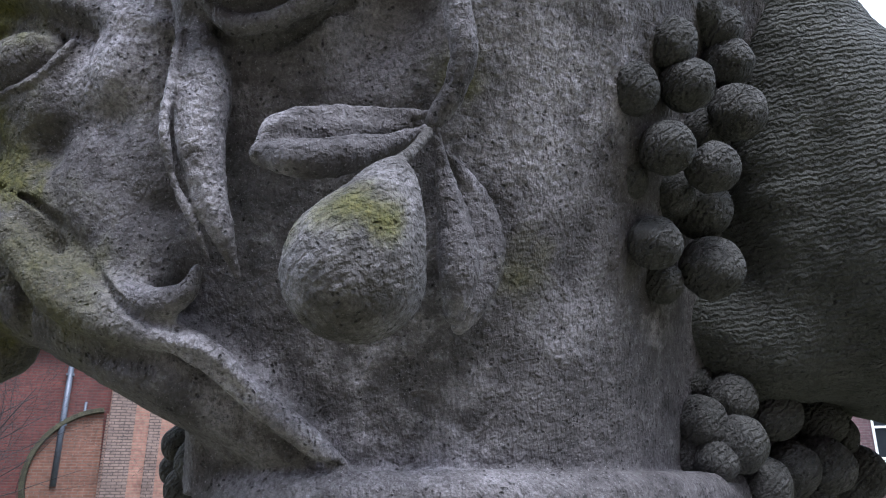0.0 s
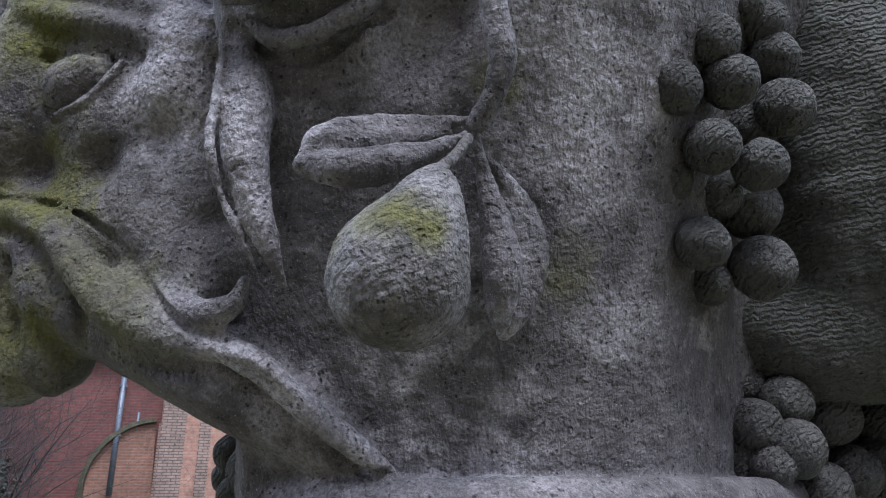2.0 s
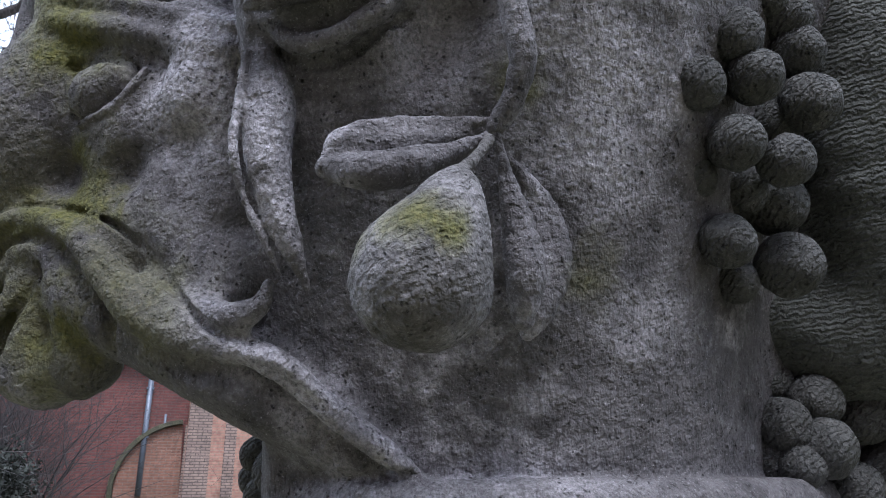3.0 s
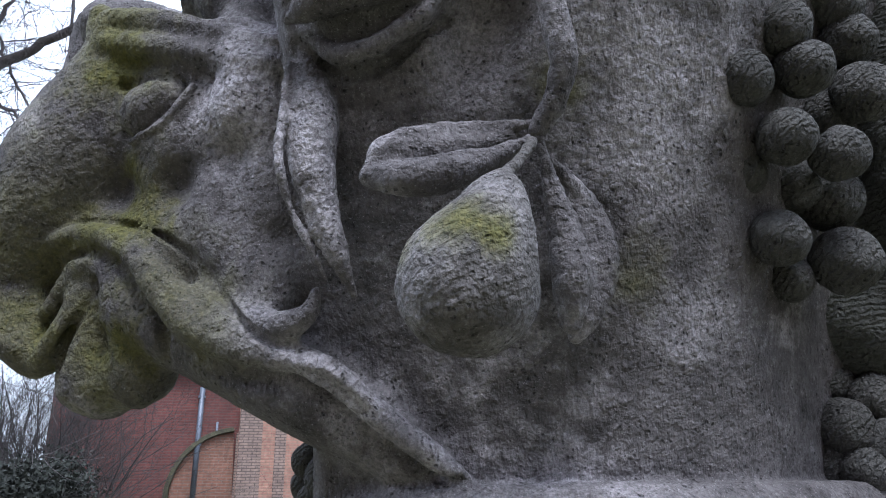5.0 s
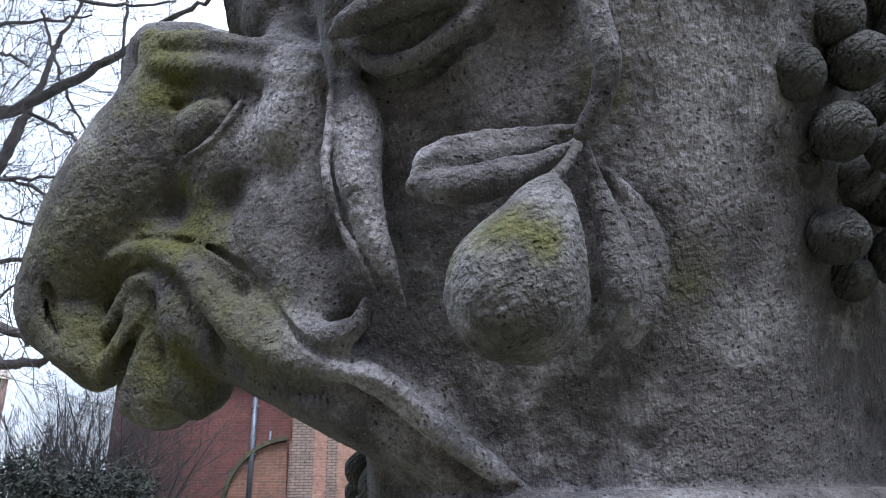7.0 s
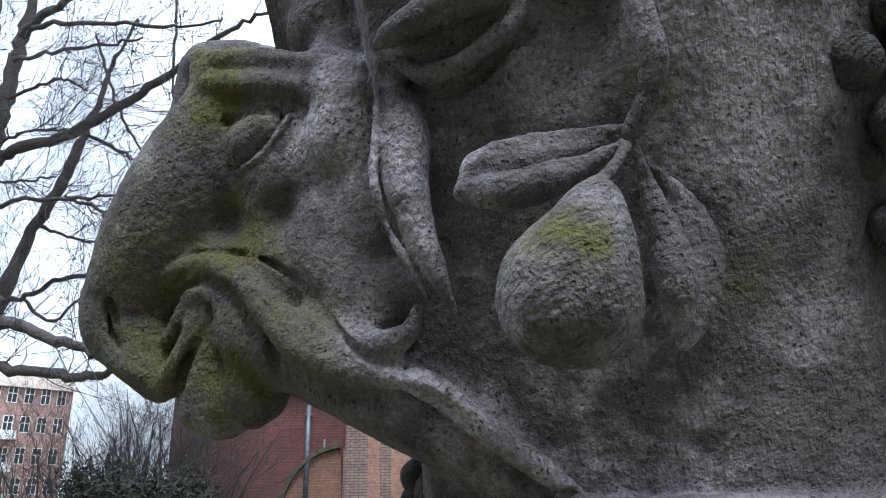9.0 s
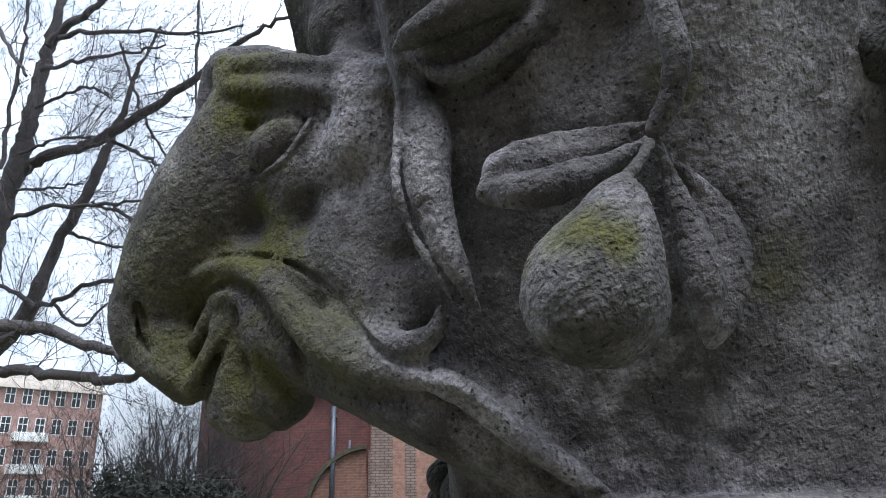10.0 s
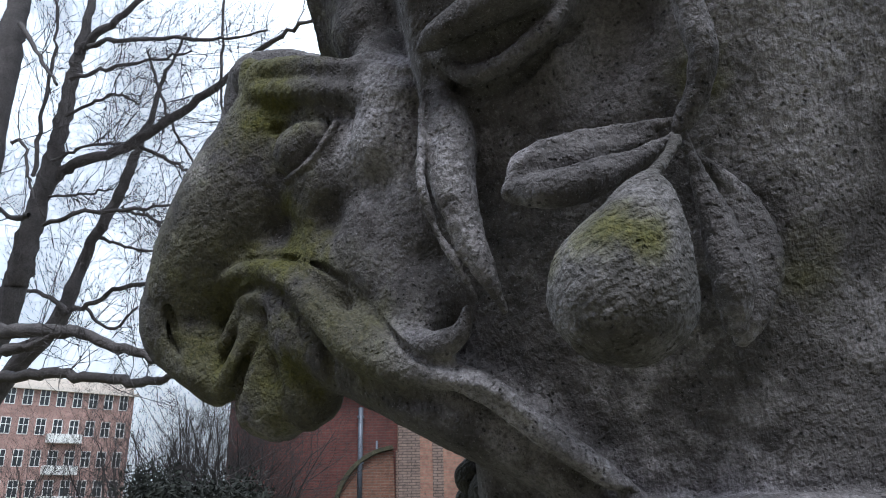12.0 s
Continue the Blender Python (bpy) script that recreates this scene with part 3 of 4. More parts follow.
    head.cut([(-0.305, 0.860, 2.187, 0.0059), (-0.260, 0.855, 2.156, 0.0082), (-0.212, 0.850, 2.162, 0.0105), (-0.163, 0.843, 2.187, 0.0095), (-0.119, 0.835, 2.212, 0.0071)], 0.012)
    head.rod([(-0.26, 0.869, 2.261, 0.0538), (-0.184, 0.854, 2.288, 0.0622)], 0.03)
    head.cut([(-0.102, 0.825, 2.124, 0.0471), (-0.065, 0.805, 2.171, 0.0616), (-0.042, 0.78, 2.216, 0.0652)], 0.02)
    head.rod([(0.026, 0.769, 2.222, 0.0197), (0.036, 0.785, 2.148, 0.019), (0.042, 0.799, 2.107, 0.0181), (0.028, 0.819, 2.065, 0.0165), (0.004, 0.836, 2.034, 0.0135)], 0.006)
    head.cut([(0.067, 0.835, 2.165, 0.0048), (0.066, 0.855, 2.116, 0.0048), (0.047, 0.875, 2.084, 0.004)], 0.012)
    head.cut([(-0.261, 1.04, 1.597, 0.006), (-0.109, 1.01, 1.606, 0.0065), (0.029, 1.005, 1.609, 0.0064), (0.186, 1.03, 1.61, 0.0066), (0.317, 1.08, 1.608, 0.0071)], 0.006)
    head.rod([(-0.930, 1.090, 1.943, 0.0465), (-0.875, 1.088, 1.876, 0.0408), (-0.874, 1.090, 1.816, 0.0275)], 0.025)
    # last, crisp cuts: crease over the smile, shade under the brow, nostril, mouth
    head.cut([(-0.761, 1.010, 2.025, 0.0041), (-0.705, 1.000, 2.017, 0.0050), (-0.597, 0.975, 1.980, 0.0057), (-0.534, 0.970, 1.934, 0.0073), (-0.484, 0.962, 1.877, 0.0088), (-0.430, 0.940, 1.825, 0.0084), (-0.378, 0.932, 1.789, 0.0081), (-0.330, 0.930, 1.783, 0.0071), (-0.298, 0.928, 1.800, 0.0039)], 0.006)
    head.cut([(-0.682, 0.957, 2.245, 0.0123), (-0.638, 0.938, 2.247, 0.0131), (-0.579, 0.926, 2.235, 0.0127), (-0.526, 0.930, 2.226, 0.0096), (-0.485, 0.935, 2.219, 0.0057)], 0.004)
    head.cut([(-0.942, 1.030, 1.970, 0.0097), (-0.943, 1.027, 1.936, 0.0149), (-0.937, 1.034, 1.899, 0.0106), (-0.922, 1.040, 1.869, 0.0052)], 0.006)
    head.cut([(-0.714, 1.005, 1.923, 0.0069), (-0.731, 1.010, 1.884, 0.0098), (-0.769, 1.030, 1.841, 0.0119), (-0.807, 1.050, 1.779, 0.0140)], 0.005)
    head.cut([(-0.749, 1.055, 1.939, 0.0072), (-0.768, 1.060, 1.898, 0.0103), (-0.807, 1.080, 1.853, 0.0125), (-0.845, 1.100, 1.788, 0.0147)], 0.005)
    head.cut([(-0.785, 1.105, 1.955, 0.0076), (-0.804, 1.110, 1.912, 0.0108), (-0.844, 1.130, 1.865, 0.0131), (-0.884, 1.150, 1.797, 0.0154)], 0.005)
    head.cut([(-0.827, 1.165, 1.975, 0.0080), (-0.847, 1.170, 1.929, 0.0114), (-0.889, 1.190, 1.879, 0.0138), (-0.930, 1.210, 1.807, 0.0162)], 0.005)
    head.cut([(-0.870, 1.225, 1.994, 0.0084), (-0.891, 1.230, 1.946, 0.0120), (-0.933, 1.250, 1.893, 0.0145), (-0.976, 1.270, 1.817, 0.0170)], 0.005)
    head.cut([(-0.912, 1.285, 2.013, 0.0088), (-0.934, 1.290, 1.963, 0.0125), (-0.978, 1.310, 1.907, 0.0152), (-1.022, 1.330, 1.827, 0.0178)], 0.005)
    return head.mesh("body", 0.0032)


stone_part("body", body_and_head(), STONE, "weathered grey block carved with an animal head in relief")


def haunch_mesh():
    haunch = Carving((0.30, 0.9, 1.5), (1.75, 2.4, 2.75), 0.010)
    haunch.rod([(0.629, 1.193, 2.531, 0.1106), (0.734, 1.261, 2.297, 0.1769), (0.827, 1.335, 2.177, 0.2426), (0.926, 1.411, 2.035, 0.3148), (1.156, 1.49, 1.969, 0.2894)], 0.04)
    haunch.rod([(0.541, 1.423, 1.902, 0.0984), (0.627, 1.395, 1.851, 0.1166), (0.736, 1.39, 1.851, 0.1135)], 0.06)
    haunch.rod([(0.614, 1.173, 2.35, 0.0603), (0.628, 1.226, 2.084, 0.0717), (0.699, 1.339, 1.841, 0.0727)], 0.05)
    haunch.rod([(0.732, 1.181, 2.331, 0.0435), (0.754, 1.199, 2.175, 0.0605), (0.805, 1.303, 1.835, 0.0675)], 0.04)
    haunch.rod([(1.017, 1.460, 2.199, 0.2563), (1.062, 1.480, 2.016, 0.2541), (1.220, 1.600, 2.023, 0.2630)], 0.05)
    haunch.rod([(0.490, 1.360, 1.889, 0.0935), (0.617, 1.370, 1.858, 0.1100)], 0.06)
    haunch.rod([(0.516, 1.300, 2.235, 0.0796), (0.586, 1.360, 2.052, 0.0968)], 0.06)
    haunch.rod([(0.560, 1.760, 1.640, 0.1200), (0.817, 1.979, 1.552, 0.153), (0.94, 1.988, 1.552, 0.1048)], 0.05)
    return haunch.mesh("haunch", 0.004)


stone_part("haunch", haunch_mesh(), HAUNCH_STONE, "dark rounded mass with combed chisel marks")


def pear_mesh():
    pear = Carving((-0.26, 0.58, 1.66), (0.06, 0.95, 2.06), 0.003)
    pear.rod([(-0.044, 0.742, 1.903, 0.0319), (-0.057, 0.744, 1.862, 0.0515), (-0.081, 0.752, 1.814, 0.0755), (-0.076, 0.753, 1.803, 0.0715)], 0.03)
    pear.cut([(-0.125, 0.73, 1.764, 0.0042), (-0.122, 0.73, 1.751, 0.0036)], 0.008)
    pear.cut([(-0.129, 0.75, 1.769, 0.0043), (-0.126, 0.75, 1.755, 0.0037)], 0.008)
    pear.cut([(-0.133, 0.77, 1.773, 0.0045), (-0.13, 0.77, 1.759, 0.0038)], 0.008)
    pear.rod([(-0.038, 0.743, 1.931, 0.009), (-0.018, 0.776, 1.967, 0.0068), (-0.004, 0.807, 2.003, 0.0086)], 0.012)
    return pear.mesh("pear", 0.0028)


stone_part("pear", pear_mesh(), PEAR_STONE, "plump carved pear with yellow-green moss")


def leaf_meshes():
    leaf_a = Carving((-0.26, 0.66, 1.84), (0.06, 0.95, 2.10), 0.003)
    leaf_a.rod([(-0.01, 0.816, 2.013, 0.0073), (-0.05, 0.797, 1.981, 0.0141), (-0.102, 0.784, 1.96, 0.0221), (-0.155, 0.779, 1.953, 0.0228), (-0.202, 0.788, 1.964, 0.0156)], 0.008)
    leaf_a.rod([(-0.004, 0.836, 2.043, 0.0068), (-0.075, 0.824, 2.037, 0.0112), (-0.15, 0.804, 2.018, 0.0168), (-0.186, 0.796, 2.001, 0.0189), (-0.202, 0.79, 1.981, 0.0115)], 0.008)
    leaf_a.rod([(-0.032, 0.838, 2.028, 0.009), (-0.118, 0.812, 2.003, 0.0205), (-0.186, 0.797, 1.988, 0.0195)], 0.01)
    leaf_a.cut([(-0.015, 0.81, 2.021, 0.0045), (-0.07, 0.792, 2.0, 0.0095), (-0.115, 0.784, 1.99, 0.0075), (-0.165, 0.776, 1.984, 0.003)], 0.005)
    leaf_b = Carving((-0.06, 0.72, 1.66), (0.14, 1.06, 2.10), 0.003)
    leaf_b.rod([(0.005, 0.836, 2.023, 0.0074), (0.017, 0.86, 1.968, 0.0119), (0.03, 0.875, 1.903, 0.022), (0.036, 0.884, 1.845, 0.0262), (0.032, 0.899, 1.792, 0.0146)], 0.01)
    leaf_b.rod([(0.02, 0.875, 2.008, 0.0061), (0.07, 0.929, 1.953, 0.0155), (0.085, 0.942, 1.884, 0.0175), (0.063, 0.944, 1.819, 0.0155), (0.037, 0.948, 1.783, 0.011)], 0.01)
    leaf_b.rod([(0.028, 0.914, 1.975, 0.0157), (0.056, 0.945, 1.892, 0.03), (0.047, 0.947, 1.82, 0.022)], 0.02)
    leaf_b.cut([(0.032, 0.88, 1.977, 0.0038), (0.054, 0.885, 1.907, 0.006), (0.063, 0.89, 1.846, 0.0059), (0.051, 0.9, 1.8, 0.0037)], 0.008)
    return leaf_a.mesh("leaf", 0.0035), leaf_b.mesh("leaf", 0.0035)


for me in leaf_meshes():
    stone_part("leaf", me, STONE, "long curled leaf of carved stone")


# fruit: (x, y, z, radius)
UPPER_GRAPES = [
    (0.329, 0.99, 2.283, 0.0396), (0.372, 0.975, 2.242, 0.0456), (0.486, 1.054, 2.323, 0.0455), (0.309, 1.01, 2.238, 0.0372),
    (0.499, 1.065, 2.266, 0.0461), (0.305, 0.965, 2.157, 0.044), (0.396, 0.985, 2.177, 0.045), (0.503, 1.059, 2.168, 0.0495),
    (0.359, 0.997, 2.074, 0.0441), (0.442, 1.036, 2.058, 0.0433), (0.348, 1.059, 1.941, 0.0443), (0.459, 1.127, 1.919, 0.0547),
    (0.301, 1.054, 2.146, 0.0408), (0.301, 1.059, 2.046, 0.0452), (0.458, 1.145, 2.029, 0.0538), (0.377, 1.133, 1.897, 0.037),
    (0.451, 1.029, 2.346, 0.0385), (0.398, 1.119, 2.046, 0.0462), (0.463, 1.107, 2.159, 0.0462),
]
LOWER_GRAPES = [
    (0.481, 1.325, 1.762, 0.0422), (0.48, 1.284, 1.685, 0.0489), (0.543, 1.305, 1.727, 0.0506), (0.542, 1.289, 1.648, 0.0554),
    (0.46, 1.315, 1.629, 0.0497), (0.646, 1.37, 1.707, 0.0577), (0.495, 1.279, 1.619, 0.0434), (0.452, 1.364, 1.701, 0.0479),
]
REAR_GRAPES = [
    (0.777, 1.478, 1.7, 0.0556), (0.831, 1.52, 1.672, 0.0467), (0.841, 1.541, 1.736, 0.0474), (0.685, 1.428, 1.606, 0.0552),
    (0.759, 1.453, 1.612, 0.0623), (0.871, 1.529, 1.598, 0.0586), (0.759, 1.522, 1.668, 0.0486), (0.835, 1.527, 1.569, 0.0552),
    (0.606, 1.379, 1.576, 0.0548), (0.731, 1.482, 1.553, 0.0602),
]
SHADE_FRUIT = [
    (-0.455, 1.333, 1.645, 0.036), (-0.403, 1.279, 1.613, 0.0428), (-0.42, 1.302, 1.571, 0.0458), (-0.34, 1.242, 1.557, 0.0452),
    (-0.475, 1.368, 1.601, 0.03), (-0.365, 1.286, 1.63, 0.0384),
]


def grape_mesh(seed):
    bm = bmesh.new()
    bmesh.ops.create_icosphere(bm, subdivisions=4, radius=1)
    for v in bm.verts:
        p = v.co.copy()
        s = 1 + 0.09 * noise.noise(p * 1.3 + Vector((seed * 9, 0, 0))) + 0.018 * noise.noise(p * 5 + Vector((seed * 5, 0, 0)))
        dimple = max(0, -p.z - 0.93)
        v.co = p * (s - dimple * 1.2)
    return mesh_of(bm, "grape", True)


GRAPES = [grape_mesh(i) for i in range(5)]


def bunch(rows, material_index, sink=0.0):
    for i, (x, y, z, r) in enumerate(rows):
        ob = part("grape", GRAPES[(i + material_index) % 5], GRAPE_STONE, monument)
        ob.matrix_local = BACK @ pose(x, y + sink, z, i * 37 % 50 - 25, i * 53 % 40 - 20, i * 71) @ Matrix.Diagonal((r * 0.95, r * 0.95, r * 0.97, 1))


bunch(UPPER_GRAPES, 0)
bunch(LOWER_GRAPES, 1, 0.025)
bunch(REAR_GRAPES, 2)
bunch(SHADE_FRUIT, 3)


def pedestal():
    bm = bmesh.new()
    box(bm, (-0.36, 1.08, 0.35), (0.58, 1.88, 1.535), 0.02)
    stone_part("pedestal", mesh_of(bm, "pedestal"), BASE_STONE)
    bm = bmesh.new()
    box(bm, (-0.40, 1.55, 1.53), (0.60, 1.90, 2.58), 0.02)
    stone_part("core", mesh_of(bm, "core"), STONE)
    bm = bmesh.new()
    box(bm, (-0.55, 0.9, -0.05), (0.7, 2.05, 0.35), 0.03)
    stone_part("plinth", mesh_of(bm, "plinth"), BASE_STONE)


pedestal()

# ---- red brick church behind the head ----
church = thing("brick_building", (-9.9, 19.2, 0), "red brick church with pale striped wall and mossy coping", "building", turn=27)


def slab(name, material, low, high, parent, label="", bevel=0.0):
    bm = bmesh.new()
    box(bm, low, high, bevel)
    return part(name, mesh_of(bm, name), material, parent, label)


def arc_coping():
    bm = bmesh.new()
    rings = []
    for i in range(25):
        a = radians(200 - 105 * i / 24)
        cx, cz, r = 1.0, 1.35, 1.8
        ring = []
        for dr, y in ((-0.07, -0.02), (0.05, -0.02), (0.07, -0.06), (0.06, -0.2), (-0.05, -0.22), (-0.07, -0.18)):
            ring.append(bm.verts.new((cx + (r + dr) * math.cos(a), y, cz + (r + dr) * math.sin(a))))
        rings.append(ring)
    for p, q in zip(rings, rings[1:]):
        for j in range(6):
            bm.faces.new((p[j], p[(j + 1) % 6], q[(j + 1) % 6], q[j]))
    bmesh.ops.recalc_face_normals(bm, faces=bm.faces)
    return mesh_of(bm, "coping")


def arc_panel():
    bm = bmesh.new()
    front = [(1.0, -0.1, -0.1)] + [(1.0 + 1.72 * math.cos(radians(200 - 105 * i / 24)), -0.1, 1.35 + 1.72 * math.sin(radians(200 - 105 * i / 24))) for i in range(25)]
    front.insert(1, (-0.62, -0.1, -0.1))
    a = [bm.verts.new(p) for p in front]
    b = [bm.verts.new((p[0], 0.0, p[2])) for p in front]
    bm.faces.new(a)
    for i in range(len(a)):
        j = (i + 1) % len(a)
        bm.faces.new((a[i], a[j], b[j], b[i]))
    bmesh.ops.recalc_face_normals(bm, faces=bm.faces)
    return mesh_of(bm, "panel")


slab("wall", RED_BRICK, (-3.9, 0, -0.1), (0.98, 0.5, 4.7), church, "dark red brick wall")
slab("side_wall", RED_BRICK, (-3.9, 0.5, -0.1), (-3.4, 6.0, 4.7), church)
slab("cornice", SLATE, (-3.98, -0.08, 4.7), (0.98, 0.5, 4.82), church)
roof = part("roof", mesh_of(bmesh.new(), "roof"), SLATE, church, "grey slate roof")
bm = bmesh.new()
rv = [bm.verts.new(p) for p in ((-4.2, -0.35, 4.82), (0.98, -0.35, 4.82), (0.98, 3.2, 7.0), (-2.6, 3.2, 7.0), (-4.2, 6.2, 4.82), (0.98, 6.2, 4.82))]
for f in ((0, 1, 2, 3), (0, 3, 4), (3, 2, 5, 4), (0, 4, 5, 1), (1, 5, 2)):
    bm.faces.new([rv[i] for i in f])
bm.to_mesh(roof.data)
bm.free()
slab("tall_wall", PINK_BRICK, (0.98, -0.3, -0.1), (6.0, 0.6, 7.8), church, "pale pink and buff striped brick wall")
for a, b in ((0.98, 1.62), (1.98, 2.3), (2.9, 3.5), (3.9, 4.3)):
    slab("brick_stripe", BUFF_BRICK, (a + 0.01, -0.335, -0.1), (b, -0.3, 7.6), church)
slab("corner_strip", BUFF_BRICK, (0.93, -0.2, -0.1), (0.98, 0.0, 3.05), church)
part("coping", arc_coping(), MOSSY, church, "curved mossy stone coping")
part("panel", arc_panel(), ORANGE_BRICK, church, "orange brick panel under the coping")


def pipe_mesh(r, z0, z1):
    bm = bmesh.new()
    bmesh.ops.create_cone(bm, cap_ends=True, segments=14, radius1=r, radius2=r, depth=z1 - z0, matrix=Matrix.Translation((0, 0, (z0 + z1) / 2)))
    return mesh_of(bm, "downpipe", True)


drain = part("downpipe", pipe_mesh(0.075, 1.2, 4.3), ZINC, church, "grey zinc downpipe")
drain.location = (-0.1, -0.13, 0)
for z in (2.7, 4.0):
    slab("bracket", ZINC, (-0.1, -0.07, z), (0.1, 0.14, z + 0.06), drain)
thin = part("conduit", pipe_mesh(0.035, 2.4, 3.35), ZINC, church)
thin.location = (0.38, -0.05, 0)


# ---- windows ----
def window_part(parent, x, z, w, h, y=0.0, bars=2):
    """A white casement in front of dark panes, in the facade's own axes."""
    win = slab("window", GLASS, (x - w / 2, y - 0.015, z), (x + w / 2, y + 0.05, z + h), parent)
    bm = bmesh.new()
    t = 0.07
    for lo, hi in (((x - w / 2 - t, z - t), (x - w / 2, z + h + t)), ((x + w / 2, z - t), (x + w / 2 + t, z + h + t)),
                   ((x - w / 2, z - t), (x + w / 2, z)), ((x - w / 2, z + h), (x + w / 2, z + h + t)),
                   ((x - w / 2, z + h * 0.56), (x + w / 2, z + h * 0.56 + t))):
        box(bm, (lo[0], y - 0.06, lo[1]), (hi[0], y + 0.02, hi[1]))
    for i in range(1, bars):
        q = x - w / 2 + w * i / bars
        box(bm, (q - t / 2, y - 0.055, z), (q + t / 2, y + 0.01, z + h))
    part("window_frame", mesh_of(bm, "window_frame"), WHITE, win)
    return win


# ---- apartment building far off ----
flats = thing("apartment_building", (-64.8, 66.3, 0), "pinkish brick apartment building with white windows and balconies", "building", turn=63.8)
slab("wall", FAR_BRICK, (-36, 0, -0.1), (0, 11, 14.6), flats, "pinkish brick facade")
slab("eaves", PLASTER, (-36.3, -0.45, 14.2), (0.3, 0.0, 14.6), flats)
slab("roof", PLASTER, (-36, 0.3, 14.6), (0, 11, 15.7), flats, "pale low roof")
for row, z in enumerate((12.6, 9.5, 6.2, 3.1, 0.6)):
    for i in range(20):
        window_part(flats, -1.2 - 1.68 * i, z, 0.85, 1.6)
for z in (8.6, 5.3, 2.2):
    for x in (-7.2, -20.6):
        slab("balcony", WHITE, (x - 1.7, -1.1, z), (x + 1.7, 0, z + 0.95), flats, "white balcony", 0.03)

# ---- plum brick house ----
house = thing("brick_house", (12.35, 21.6, 0), "dark plum brick house with white casement windows", "house", turn=-30)
slab("wall", PLUM_BRICK, (-1.0, 0, -0.1), (9, 6, 7.5), house, "dark plum brick wall")
slab("roof", SLATE, (-1.3, -0.3, 7.5), (9.3, 6.3, 7.8), house)
for x in (0.95, 3.6, 6.2):
    for z in (2.05, 5.0):
        window_part(house, x, z, 1.1, 1.45, 0.0, 3)
slab("sill", WHITE, (0.3, -0.12, 1.85), (1.6, 0, 1.95), house)

# ---- trees ----
MAIN_LIMBS = [
    [(-7.81, 5.30, 2.11, 0.202), (-7.40, 5.30, 3.02, 0.189), (-7.09, 5.30, 3.81, 0.161), (-7.03, 5.30, 4.32, 0.152), (-6.95, 5.30, 4.93, 0.129), (-6.85, 5.30, 5.56, 0.113), (-6.80, 5.30, 6.15, 0.098), (-6.75, 5.30, 6.78, 0.083), (-6.69, 5.30, 7.25, 0.063), (-6.70, 5.30, 7.95, 0.051), (-6.82, 5.30, 9.10, 0.030)],
    [(-6.61, 5.20, 6.77, 0.061), (-6.29, 5.20, 7.03, 0.054), (-5.89, 5.20, 7.23, 0.040), (-5.36, 5.20, 7.68, 0.027)],
    [(-6.99, 5.40, 5.16, 0.079), (-6.63, 5.40, 5.41, 0.072), (-5.88, 5.40, 5.46, 0.064), (-5.27, 5.40, 5.67, 0.057), (-4.69, 5.40, 5.95, 0.047), (-4.12, 5.40, 6.29, 0.034), (-3.63, 5.40, 6.46, 0.024), (-3.09, 5.40, 6.51, 0.015)],
    [(-6.35, 5.10, 6.74, 0.040), (-5.96, 5.10, 6.73, 0.033), (-5.20, 5.10, 6.54, 0.025), (-4.41, 5.10, 6.30, 0.021), (-3.84, 5.10, 6.24, 0.012)],
    [(-6.38, 5.00, 6.26, 0.032), (-5.78, 5.00, 6.25, 0.025), (-5.22, 5.00, 6.19, 0.018), (-4.69, 5.00, 6.17, 0.012)],
    [(-6.50, 5.10, 5.86, 0.026), (-6.07, 5.10, 5.94, 0.022), (-5.75, 5.10, 5.95, 0.019), (-5.40, 5.10, 5.74, 0.012)],
    [(-6.67, 5.20, 4.59, 0.031), (-6.09, 5.20, 4.64, 0.027), (-5.45, 5.20, 4.54, 0.021), (-4.80, 5.20, 4.53, 0.013)],
    [(-5.68, 5.30, 4.63, 0.019), (-5.31, 5.30, 4.48, 0.018), (-5.00, 5.30, 4.30, 0.012)],
    [(-6.69, 5.00, 5.10, 0.031), (-6.76, 5.00, 5.76, 0.026), (-6.76, 5.00, 6.28, 0.026), (-6.79, 5.00, 7.04, 0.020), (-6.98, 5.00, 7.80, 0.018)],
    [(-5.83, 5.50, 6.82, 0.017), (-5.54, 5.50, 6.11, 0.020), (-5.27, 5.50, 5.61, 0.018), (-4.94, 5.50, 5.12, 0.015), (-4.76, 5.50, 4.88, 0.010)],
    [(-4.86, 5.60, 7.50, 0.018), (-4.81, 5.60, 6.52, 0.020), (-4.72, 5.60, 5.75, 0.015), (-4.70, 5.60, 5.12, 0.009)],
    [(-5.73, 5.50, 5.48, 0.026), (-5.29, 5.50, 5.23, 0.022), (-4.88, 5.50, 4.97, 0.013)],
    [(-6.67, 5.00, 4.60, 0.037), (-6.93, 5.00, 4.64, 0.031), (-7.57, 5.00, 5.06, 0.026)],
    [(-6.65, 5.20, 4.94, 0.019), (-6.13, 5.20, 4.85, 0.015), (-5.73, 5.20, 4.84, 0.011)],
    [(-6.70, 5.20, 5.37, 0.023), (-6.25, 5.20, 5.46, 0.019), (-5.71, 5.20, 5.38, 0.014)],
]
